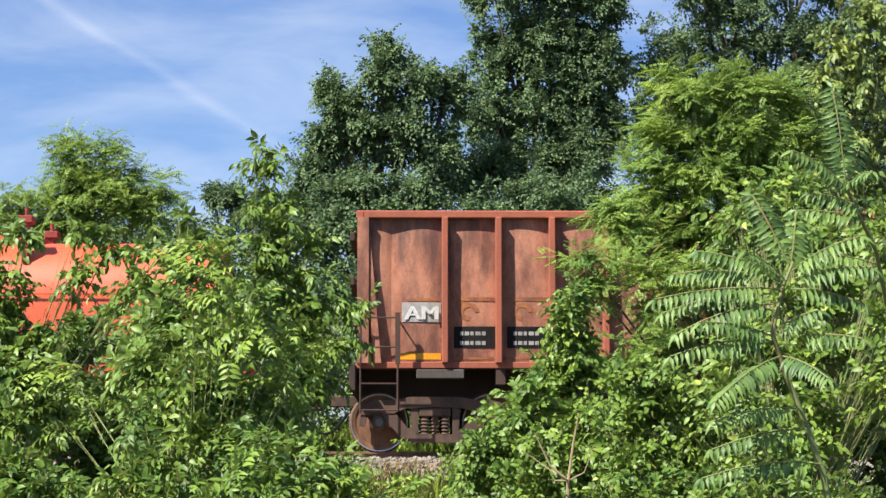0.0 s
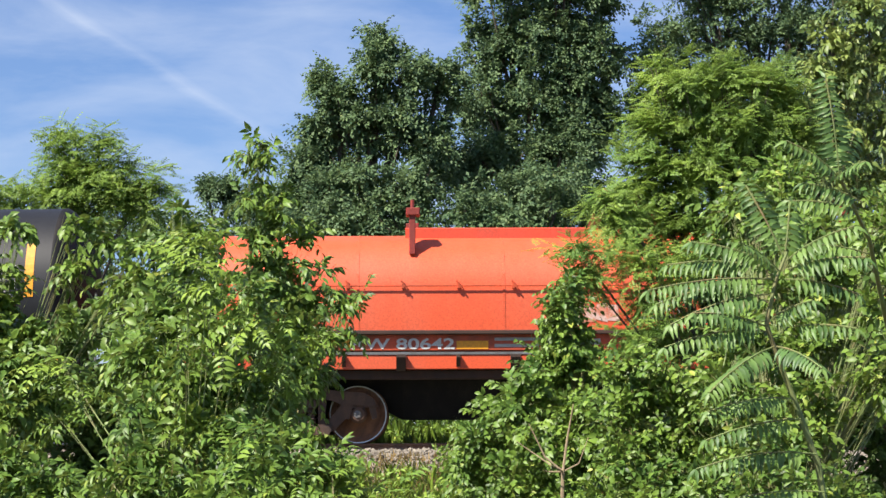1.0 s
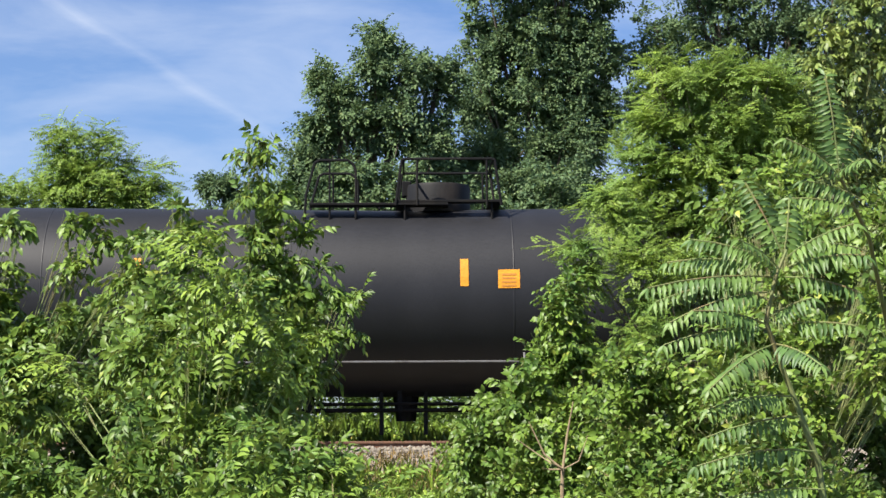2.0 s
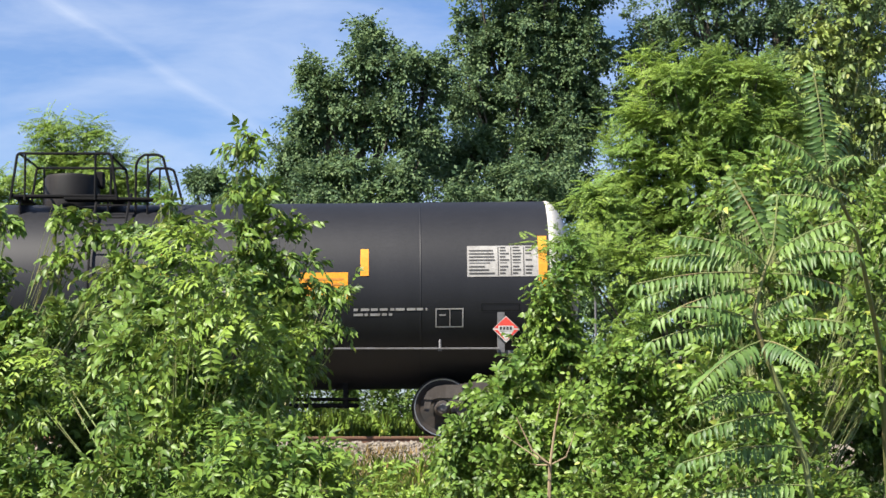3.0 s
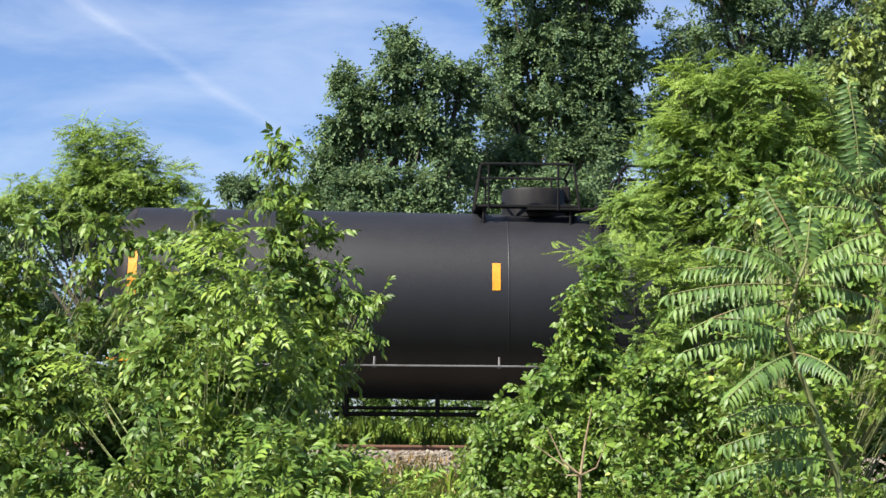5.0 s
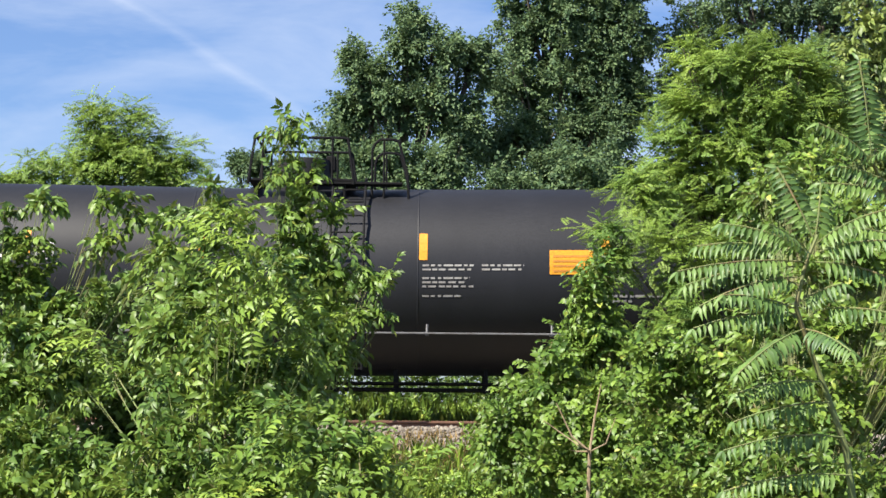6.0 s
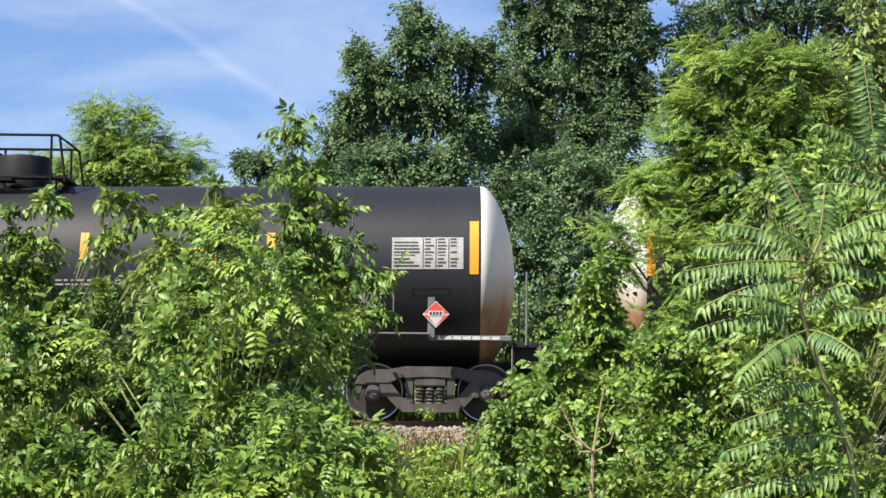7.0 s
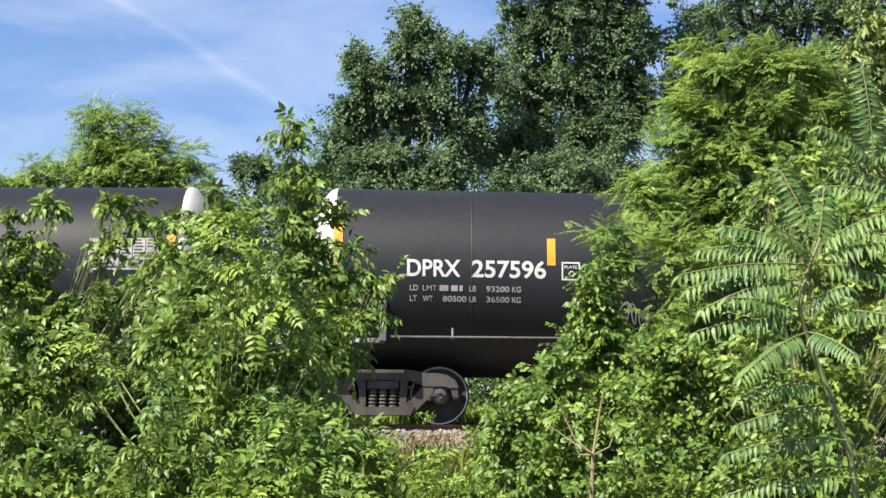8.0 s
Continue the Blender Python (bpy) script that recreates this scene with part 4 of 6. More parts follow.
    for s in (-1, 1):
        bm = bmesh.new()
        a, b = sorted((s * 6.9, s * 7.02))
        box(bm, a, b, -1.5, 1.5, 0.95, 1.42, 0.01)
        part("end_sill", bm, ORANGE2, car)
        bm = bmesh.new()
        for q in (-1, 1):
            x = s * 6.78
            pipe(bm, [(x, q * 1.5, 1.3), (x, q * 1.5, 0.5), (x - s * 0.45, q * 1.5, 0.5), (x - s * 0.45, q * 1.5, 1.2)], 0.016)
            rod(bm, (x, q * 1.5, 0.85), (x - s * 0.45, q * 1.5, 0.85), 0.014, seg=5)
        part("corner_step", bm, UNDER, car)
        bm = bmesh.new()
        pipe(bm, [(s * 7.1, -1.35, 0.62), (s * 7.1, -1.35, 0.85), (s * 7.2, -1.1, 0.85), (s * 7.2, -0.3, 0.85)], 0.02)
        part("uncoupling_lever", bm, YELLOW if s > 0 else ORANGE2, car)
        coupler(car, s * 7.75, s, TRUCKRUST)
        truck(car, s * 5.2, TRUCKRUST)
    # markings
    def flat(name, x0, x1, z0, z1, y, mat, label=""):
        bm = bmesh.new()
        bm.faces.new([bm.verts.new(p) for p in ((x0, y, z0), (x1, y, z0), (x1, y, z1), (x0, y, z1))])
        return part(name, bm, mat, car, label)
    for x0, x1, y0, z0, z1 in ((-5.42, -4.99, -1.42, 1.48, 1.70), (-5.34, -5.00, -1.60, 1.15, 1.34)):
        bm = bmesh.new()
        box(bm, x0, x1, y0, -1.28 if z0 > 1.4 else -1.46, z0, z1, 0.012)
        part("jacking_bracket", bm, ORANGE2, car, "tan-orange steel bracket")
    flat("yellow_plate", 5.15, 5.72, 1.47, 1.64, -1.306, YELLOW, "yellow reflective plate")
    flat("yellow_plate", -6.60, -6.08, 1.50, 1.62, -1.306, YELLOW, "yellow reflective plate")
    flat("yellow_plate", -4.9, -4.4, 1.50, 1.62, -1.306, YELLOW, "yellow reflective plate")
    flat("yellow_plate", -2.75, -2.25, 1.47, 1.60, -1.306, YELLOW, "yellow reflective plate")
    flat("yellow_plate", -1.36, -0.91, 1.53, 1.63, -1.306, YELLOW, "yellow reflective plate")
    flat("yellow_plate", 0.98, 1.36, 1.53, 1.63, -1.306, YELLOW, "yellow reflective plate")
    flat("yellow_plate", 3.24, 3.70, 1.53, 1.63, -1.306, YELLOW, "yellow reflective plate")
    for x0 in (-0.66, 0.17, 0.63, 1.48, 1.94, 2.40, 2.86, 3.80):
        flat("white_plate", x0, x0 + 0.18, 1.53, 1.63, -1.306, FADED, "small faded white reflective plate")
    board = flat("stencil_board", 4.16, 4.71, 1.47, 1.69, -1.306, LETTER, "white framed board with two dark panes")
    for x0 in (4.18, 4.45):
        for z0, z1 in ((1.485, 1.56), (1.575, 1.675)):
            bm = bmesh.new()
            bm.faces.new([bm.verts.new(p) for p in ((x0, -1.310, z0), (x0 + 0.24, -1.310, z0), (x0 + 0.24, -1.310, z1), (x0, -1.310, z1))])
            part("dark_pane", bm, UNDER, board)
    flat("yellow_plate", -6.30, -5.72, 1.80, 1.97, -1.386, YELLOW, "yellow lettered plate")
    words(car, "RW 80642", -4.42, 1.475, 0.17, LETTER, flank=False, y=-1.308, width=1.62)
    for i, w in enumerate((0.9, 0.7)):
        flat("stencil_line", -2.15, -2.15 + w, 1.60 - i * 0.10, 1.65 - i * 0.10, -1.308, FADED)
    for x0, w in ((-1.13, 0.93),):
        rt = random.Random(int(x0 * 10) + 40)
        bm = bmesh.new()
        for k in range(5):
            u = x0 + k * w / 5
            bm.faces.new([bm.verts.new(p) for p in ((u, -1.386 - k * 0.0006, 1.86 + rt.uniform(0, 0.07)), (u + w / 4.6, -1.386 - k * 0.0006, 1.88 + rt.uniform(-0.03, 0.07)),
                                                    (u + w / 5.2, -1.386 - k * 0.0006, 2.22 + rt.uniform(-0.08, 0.02)), (u + 0.02, -1.386 - k * 0.0006, 2.20 + rt.uniform(-0.10, 0.04)))])
        part("spray_tag", bm, SCRAWL, car, "faded white spray-painted letters")
    # white sprayed outline with a zigzag below
    bm = bmesh.new()
    lines = [[(0.14, 1.93), (0.76, 2.00), (0.72, 2.24), (0.10, 2.16), (0.14, 1.93)],
             [(0.18 + 0.045 * k, 1.90 + 0.005 * k + (0.05 if k % 2 else 0.0)) for k in range(13)],
             [(0.28 + 0.08 * math.cos(k * 0.7), 2.09 + 0.06 * math.sin(k * 0.7)) for k in range(10)],
             [(0.54 + 0.09 * math.cos(k * 0.7), 2.12 + 0.06 * math.sin(k * 0.7)) for k in range(10)],
             [(0.60 + 0.03 * k, 1.83 + (0.05 if k % 2 else 0.0)) for k in range(9)]]
    for n, pts in enumerate(lines):
        for k, ((x0, z0), (x1, z1)) in enumerate(zip(pts, pts[1:])):
            d = Vector((x1 - x0, z1 - z0)).normalized() * (0.012 if n < 4 else 0.007)
            y = -1.386 - 0.0006 * (k % 3) - 0.0005 * n
            bm.faces.new([bm.verts.new(p) for p in ((x0 + d.y, y, z0 - d.x), (x1 + d.y, y, z1 - d.x), (x1 - d.y, y, z1 + d.x), (x0 - d.y, y, z0 + d.x))])
    part("spray_tag", bm, LETTER, car, "white spray-painted outline drawing")
    return car


# -- gondola --
def gondola():
    car = thing("gondola_car", "rusty red-brown ribbed gondola car", "freight car")
    L0, L1, Y = -8.0, 8.0, 1.45
    S = Y - 0.20
    for q in (-1, 1):
        n = 19
        for i in range(n):
            bm = bmesh.new()
            x0 = L0 + 0.555 + (i - 1) * 0.845 if i else L0 + 0.03
            x1 = min(L0 + 0.555 + i * 0.845, L1 - 0.03)
            us = [x0 + (x1 - x0) * k / 6 for k in range(7)]
            zs = [1.36, 1.42, 2.0, 2.6, 3.2, 3.62, 3.70]
            g = [[bm.verts.new((u, q * (S + 0.05 * math.sin(math.pi * a / 6) * math.sin(math.pi * min(1, b / 6)) * (1 if 0 < b < 6 else 0)
                                       + 0.012 * math.sin(u * 5 + z * 3)), z)) for a, u in enumerate(us)] for b, z in enumerate(zs)]
            for b in range(6):
                for a in range(6):
                    bm.faces.new((g[b][a], g[b][a + 1], g[b + 1][a + 1], g[b + 1][a]))
            smooth(part("side_panel", bm, RUST, car, "dented rust-brown side sheet"), 60)
    for x in (L0 + 0.03, L1 - 0.06):
        bm = bmesh.new()
        box(bm, x, x + 0.03, -S, S, 1.36, 3.70)
        part("end_panel", bm, RUST, car)
    bm = bmesh.new()
    box(bm, L0, L1, -S, S, 1.30, 1.36)
    part("floor", bm, RUSTDARK, car)
    for s in (-1, 1):
        bm = bmesh.new()
        a, b = sorted((s * 7.98, s * 7.80))
        prism(bm, [(a, 1.38), (b, 1.38), (b, 3.68), (a, 3.68)], -Y + 0.02, -S)
        prism(bm, [(s * 7.72, 1.38), (s * 7.60, 1.38), (s * 7.78, 3.4), (s * 7.86, 3.4)], -Y + 0.05, -S)
        bmesh.ops.recalc_face_normals(bm, faces=bm.faces)
        part("corner_post", bm, RUST, car)
    bm = bmesh.new()
    for q in (-1, 1):
        box(bm, L0, L1, min(q * (S - 0.02), q * (S + 0.13)), max(q * (S - 0.02), q * (S + 0.13)), 3.67, 3.79, 0.015)
    for x in (L0, L1 - 0.12):
        box(bm, x, x + 0.12, -Y + 0.06, Y - 0.06, 3.67, 3.785, 0.01)
    part("top_chord", bm, RUSTEDGE, car)
    for q in (-1, 1):
        bm = bmesh.new()
        box(bm, L0, L1, min(q * (S - 0.06), q * (S + 0.07)), max(q * (S - 0.06), q * (S + 0.07)), 1.30, 1.40, 0.01)
        part("side_sill", bm, RUSTEDGE, car)
        for i in range(18):
            x = L0 + 1.40 + i * 0.845
            if x > L1 - 0.4:
                break
            bm = bmesh.new()
            box(bm, x - 0.05, x + 0.05, min(q * (S - 0.01), q * (Y + 0.02)), max(q * (S - 0.01), q * (Y + 0.02)), 1.38, 3.68, 0.012)
            part("rib", bm, RUSTEDGE, car)
    for s in (-1, 1):
        x = s * 8.0
        bm = bmesh.new()
        a, b = sorted((x, x + s * 0.10))
        box(bm, a, b, -1.50, 1.50, 0.95, 1.36, 0.01)
        for z in (1.9, 2.6, 3.3):
            box(bm, a, b - 0.02, -1.44, 1.44, z, z + 0.14, 0.01)
        part("end_sill", bm, RUSTDARK, car)
        bm = bmesh.new()
        for u, z0, z1, w in ((0.08, 0.60, 2.1, 0.016), (0.66, 0.62, 1.40, 0.018)):
            rod(bm, (x - s * u, -1.56, z0), (x - s * u, -1.56, z1), w, seg=5)
        a, b = sorted((x - s * 0.62, x - s * 0.70))
        box(bm, a, b, -1.58, -1.54, 1.36, 2.16)
        for z in (0.64, 1.05, 1.62, 2.08):
            rod(bm, (x - s * 0.08, -1.56, z), (x - s * 0.66, -1.56, z), 0.014, seg=5)
        rod(bm, (x - s * 0.66, -1.56, 2.08), (x - s * 0.66, -1.27, 2.08), 0.014, seg=5)
        part("corner_ladder", bm, RUSTDARK, car)
        coupler(car, s * 8.85, s, TRUCKRUST)
        truck(car, s * 6.75, TRUCKRUST)
    bm = bmesh.new()
    box(bm, L0, L1, -0.4, 0.4, 0.72, 1.30)
    for i in range(6):
        box(bm, L0 + 2.2 + i * 2.2, L0 + 2.35 + i * 2.2, -1.3, 1.3, 1.05, 1.30)
    part("centre_sill", bm, RUSTDARK, car)

    def skin(x, z, lift):
        # the dented side sheet's outer face at x, z
        i = max(0, math.ceil((x - L0 - 0.555) / 0.845))
        x0, x1 = L0 + 0.555 + (i - 1) * 0.845 if i else L0 + 0.03, L0 + 0.555 + i * 0.845
        rows = [1.36, 1.42, 2.0, 2.6, 3.2, 3.62, 3.70]
        b = max(k for k in range(6) if rows[k] <= z)
        v = (z - rows[b]) / (rows[b + 1] - rows[b])
        f = (x - x0) / (x1 - x0) * 6
        a = min(5, max(0, int(f)))

        def node(a, b):
            u = x0 + (x1 - x0) * a / 6
            return 0.05 * math.sin(math.pi * a / 6) * math.sin(math.pi * b / 6) * (1 if 0 < b < 6 else 0) + 0.012 * math.sin(u * 5 + rows[b] * 3)
        w = f - a
        d = (node(a, b) * (1 - w) + node(a + 1, b) * w) * (1 - v) + (node(a, b + 1) * (1 - w) + node(a + 1, b + 1) * w) * v
        return (x, -S - d - lift, z)

    def flat(name, x0, x1, z0, z1, lift, mat, label="", parent=None):
        bm = bmesh.new()
        n = max(2, int((x1 - x0) / 0.05))
        g = [[bm.verts.new(skin(x0 + (x1 - x0) * k / n, z0 + (z1 - z0) * m / 4, lift)) for k in range(n + 1)] for m in range(5)]
        for m in range(4):
            for k in range(n):
                bm.faces.new((g[m][k], g[m][k + 1], g[m + 1][k + 1], g[m + 1][k]))
        return part(name, bm, mat, parent or car, label)
    F = 0.007
    flat("logo_field", L0 + 0.72, L0 + 1.34, 2.03, 2.34, 0.012, FADED, "grey field with white letters")
    for k in range(3):
        words(car, "AM", L0 + 0.75 + k * 0.014, 2.07, 0.22, LETTER, flank=False, y=-S - 0.073 - k * 0.0015, width=0.52)
    flat("logo_stripe", L0 + 0.80, L0 + 1.32, 2.36, 2.40, F, OLDLOGO)
    for k in (1.54, 2.38):
        flat("logo_stripe", L0 + k, L0 + k + 0.66, 2.36, 2.42, F, OLDLOGO)
        bm = bmesh.new()
        ring = [(bm.verts.new(skin(L0 + k + 0.24 + 0.16 * math.cos(u * 0.5236), 2.19 + 0.14 * math.sin(u * 0.5236), F)),
                 bm.verts.new(skin(L0 + k + 0.24 + 0.09 * math.cos(u * 0.5236), 2.19 + 0.075 * math.sin(u * 0.5236), F))) for u in range(10)]
        for p, n in zip(ring, ring[1:]):
            bm.faces.new((p[0], n[0], n[1], p[1]))
        part("logo_patch", bm, OLDLOGO, car, "worn orange logo")
        b = flat("data_field", L0 + k, L0 + k + 0.66, 1.62, 1.96, F, UNDER, "black field with worn white stencilled lines")
        for i in range(2):
            for u, w in ((0.10, 0.05), (0.17, 0.07), (0.26, 0.05), (0.34, 0.08), (0.44, 0.06)):
                flat("stencil_line", L0 + k + u, L0 + k + u + w, 1.82 - i * 0.15, 1.88 - i * 0.15, F + 0.004, FADED, "", b)
    flat("yellow_stripe", L0 + 0.68, L0 + 1.34, 1.44, 1.54, F, YELLOW)
    for k in (1.48, 2.32):
        flat("yellow_stripe", L0 + k, L0 + k + 0.68, 1.44, 1.48, F, OLDLOGO)
    bm = bmesh.new()
    box(bm, L0 + 0.95, L0 + 1.7, -1.40, -1.20, 1.14, 1.28, 0.01)
    part("step_plate", bm, TRUCK, car)
    return car


white_base = tank_car("black tank car with white dished ends", -0.1, 0.68, WHITE)
black_base = tank_car("black tank car with black dished ends", -1.34, -0.10, BLACKEND, 0.53, 0.45, -0.15, (0.10, 0.92))


def small_print(car, x, up=0.0):
    for u, a, ws in ((0, 0.0, (0.8, 0.76)), (0, -0.2, (0.74, 0.7, 0.8)), (0, -0.48, (0.6,)), (0.93, 0.0, (0.66, 0.62))):
        bars(car, x + u, a + up, ws, 0.03, 0.035, FADED, seed=9)


# where each car's middle is at 0 s, front of the train first
CARS = []
gon = gondola()
CARS.append((gon, -0.86 + 8.0, 0))
coil = coil_car()
CARS.append((coil, -5.61 - 0.3 * SPEED, 0))


def slide(car, part_name, dx, arc):
    """Moves a field that lies on the flank along and round the tank."""
    for o in car.children:
        if o.name.split(".")[0] == part_name:
            c = Matrix.Translation((0, 0, 2.30))
            o.matrix_basis = Matrix.Translation((dx, 0, 0)) @ c @ Matrix.Rotation(-arc / TANK_R, 4, "X") @ c.inverted() @ o.matrix_basis


def add_tank(base, mid, turned, label=""):
    c = copy_thing(base, pose(0, 0, 0))
    if label:
        c["label"] = label
    CARS.append((c, mid, 0))
    return c


def mirrored_top(car, dx=0.0):
    """Moves dome, walk and ladder of a car that runs the other way round."""
    for o in list(car.children):
        base = o.name.split(".")[0]
        if base in ("dome", "walkway_board", "walkway_post", "railing", "ladder", "grab_hoop", "cross_rail"):
            o.matrix_basis = Matrix.Translation((dx, 0, 0)) @ Matrix.Rotation(math.pi, 4, "Z") @ o.matrix_basis


# two ways round of each kind
t1 = add_tank(black_base, 1.02 - 7.65 - 1.5 * SPEED, True)
mirrored_top(t1, -0.70)
bm = bmesh.new()
lathe = [(0.10, 0.0), (0.19, 0.03), (0.20, 0.08), (0.20, 0.82), (0.19, 0.87), (0.10, 0.90)]
loft(bm, [[(6.98 + h, -1.32 + r * math.cos(i * math.pi / 10), 1.56 + r * math.sin(i * math.pi / 10)) for i in range(20)] for r, h in lathe])
bmesh.ops.recalc_face_normals(bm, faces=bm.faces)
bm_pipe = bmesh.new()
pipe(bm_pipe, [(4.3, -1.52, 1.02), (5.0, -1.56, 1.16), (5.6, -1.56, 1.13), (6.9, -1.56, 1.16)], 0.014, 6)
part("brake_pipe", bm_pipe, GREYM, t1, "thin bent grey pipe below the flank")
bm_valve = bmesh.new()
rod(bm_valve, (6.38, -1.45, 1.20), (6.38, -1.45, 1.42), 0.10, seg=12)
rod(bm_valve, (6.38, -1.45, 1.42), (6.38, -1.45, 1.50), 0.10, 0.04, 12)
part("valve", bm_valve, BLACKEND, t1)
smooth(part("air_reservoir", bm, BLACKEND, t1, "black cylinder on the end platform"), 40)
t2 = add_tank(white_base, -0.13 - 7.65 - 2.8 * SPEED, False)
lettered(t2, "258102")
for t in (t2,):
    reflectors(t, -4.35, -1.58, 1.6, 4.72)
    yellow_sign(t, 3.70, 0.76, -0.15, 0.27)
    small_print(t, 1.85)
slide(t2, "data_table", 0.10, 0.12)
t3 = add_tank(black_base, 0.30 - 7.65 - 4.2 * SPEED, False)
words(t3, "111A100W1", 6.25, 0.64, 0.10, YELLOW, width=0.62)
reflectors(t1, -4.1, 1.02, -2.0, low=0.16)
yellow_sign(t1, 1.55, 0.34, 0.12, 0.42)
reflectors(t3, -5.0, -2.0, 4.09, low=0.16)
yellow_sign(t3, 2.8, 0.80, -0.11, 0.21)
t4 = add_tank(white_base, 0.70 - 7.65 + 18.0 - 7.0 * SPEED, False)
lettered(t4, "257029", 0.20)
t5 = add_tank(white_base, 0.70 - 7.65 - 7.0 * SPEED, False)
mirrored_top(t5)
lettered(t5, "257596")
scribble(t5, 2.5, -0.50, 0.42, 5, FADED, 6)
scribble(t5, 3.5, -0.42, 0.36, 8, FADED, 6)
scribble(t5, 4.8, -0.42, 0.42, 12, FADED, 7)
scribble(t5, -3.4, -0.55, 0.46, 11, FADED, 6)
t6 = add_tank(white_base, -4.05 - 7.65 - 8.0 * SPEED, False)
reflectors(t4, -4.35, -1.58, 1.88, 4.74, low=0.25)
yellow_sign(t4, 3.86, 0.68, 0.02, 0.41)
small_print(t4, 1.87, 0.18)
for t in (t5, t6):
    reflectors(t, -4.36, -1.70, 1.40, 4.33)
    yellow_sign(t, 2.72)
    small_print(t, 0.97, -0.10)
for base in (white_base, black_base):
    for o in (*base.children_recursive, base):
        bpy.data.objects.remove(o)


def motions():
    """The train rolls past at an even speed; its wheels turn with it."""
    for car, mid, _ in CARS:
        walk(car, [(t, pose(mid + SPEED * t, TRACK_Y, 0)) for t in (0.0, 2.0, 4.0, 6.0, 8.0)])
        for o in [c for c in car.children if c.name.split(".")[0] == "wheelset"]:
            x = o.location.x
            walk(o, [(k / FPS, pose(x, 0, 0.457, 0, math.degrees(SPEED * k / FPS / 0.457), 0)) for k in range(241)])


# ---- trees behind the train ----
def broken(blobs, seed, count=7, small=0.40, core=1.0):
    """Each crown part broken into uneven smaller ones."""
    rng = random.Random(seed)
    out = []
    for x, y, z, rx, ry, rz in blobs:
        out.append((x, y, z, rx * core, ry * core, rz * core))
        for _ in range(count):
            k = small * rng.uniform(0.5, 1.15)
            d = Vector((rng.gauss(0, 1), rng.gauss(0, 1), rng.gauss(0, 1))).normalized() * rng.uniform(0.6, 1.05)
            out.append((x + d.x * rx, y + d.y * ry, z + d.z * rz, rx * k, ry * k, rz * k * rng.uniform(0.65, 1.0)))
    return out


def big_tree(name, label, seed, foot, blobs, r0, density=3.6, size=0.26, per=98, leaf=0.112, mat=None):
    t = thing(name, label, "tree")
    limbs("trunk", seed, foot, blobs, r0, BARK, t, 4)
    leaf_cloud("crown", seed, broken(blobs, seed, 9, 0.40, 0.92), density, size, per, leaf, 0.64, mat or LEAF_OAK, t, simple=True, droop=0.35, fill=34, flat=1.1)
    return t


big_tree("oak_tree", "tall spreading oak with rounded dark green crown", 21, (-0.9, 46, -0.4), [
    (-1.66, 46.00, 8.18, 0.51, 0.55, 0.60), (-1.87, 46.00, 8.45, 0.27, 0.28, 0.29), (-0.59, 46.00, 8.87, 0.56, 0.61, 0.67), (-0.60, 46.00, 9.49, 0.24, 0.27, 0.29), (0.15, 46.00, 8.67, 0.48, 0.55, 0.61), (-1.18, 46.00, 7.43, 0.80, 0.73, 0.67), (-2.05, 46.00, 7.49, 0.32, 0.36, 0.40), (-1.84, 46.00, 6.61, 0.60, 0.57, 0.53), (-0.31, 46.00, 7.58, 0.80, 0.73, 0.67), (0.97, 46.50, 8.64, 0.48, 0.54, 0.61),
    (-2.38, 46.00, 6.61, 0.48, 0.48, 0.48), (-1.01, 45.00, 5.95, 0.91, 0.72, 0.52), (0.71, 46.00, 7.18, 0.67, 0.67, 0.67), (-2.50, 46.00, 5.79, 0.67, 0.57, 0.48), (-1.53, 45.00, 5.55, 0.57, 0.52, 0.47), (-0.08, 45.00, 5.69, 0.52, 0.55, 0.57), (0.57, 45.50, 6.03, 0.39, 0.46, 0.53)], 0.32)
big_tree("oak_tree", "very tall dark oak with a ragged crown", 22, (3.2, 49, -0.3), [
    (2.17, 49.00, 9.84, 0.64, 0.71, 0.78), (3.03, 49.00, 10.29, 0.85, 0.85, 0.85), (4.04, 49.00, 10.16, 0.85, 0.85, 0.85), (1.94, 48.50, 8.45, 0.77, 0.77, 0.77), (3.15, 48.50, 8.75, 0.84, 0.84, 0.84), (4.47, 49.00, 9.00, 0.85, 0.89, 0.92), (2.42, 48.00, 7.09, 0.97, 0.87, 0.76), (4.01, 48.50, 7.32, 0.98, 0.91, 0.84), (4.97, 49.00, 9.88, 0.64, 0.71, 0.78), (2.73, 49.00, 11.75, 1.28, 1.06, 0.85),
    (4.90, 49.00, 7.99, 0.64, 0.67, 0.71), (1.30, 48.00, 6.94, 0.69, 0.69, 0.69), (4.32, 49.00, 11.62, 1.13, 0.99, 0.85), (1.67, 46.50, 5.90, 0.48, 0.51, 0.54), (3.17, 46.50, 5.92, 0.81, 0.71, 0.62), (4.30, 47.00, 6.13, 0.68, 0.68, 0.68)], 0.42)
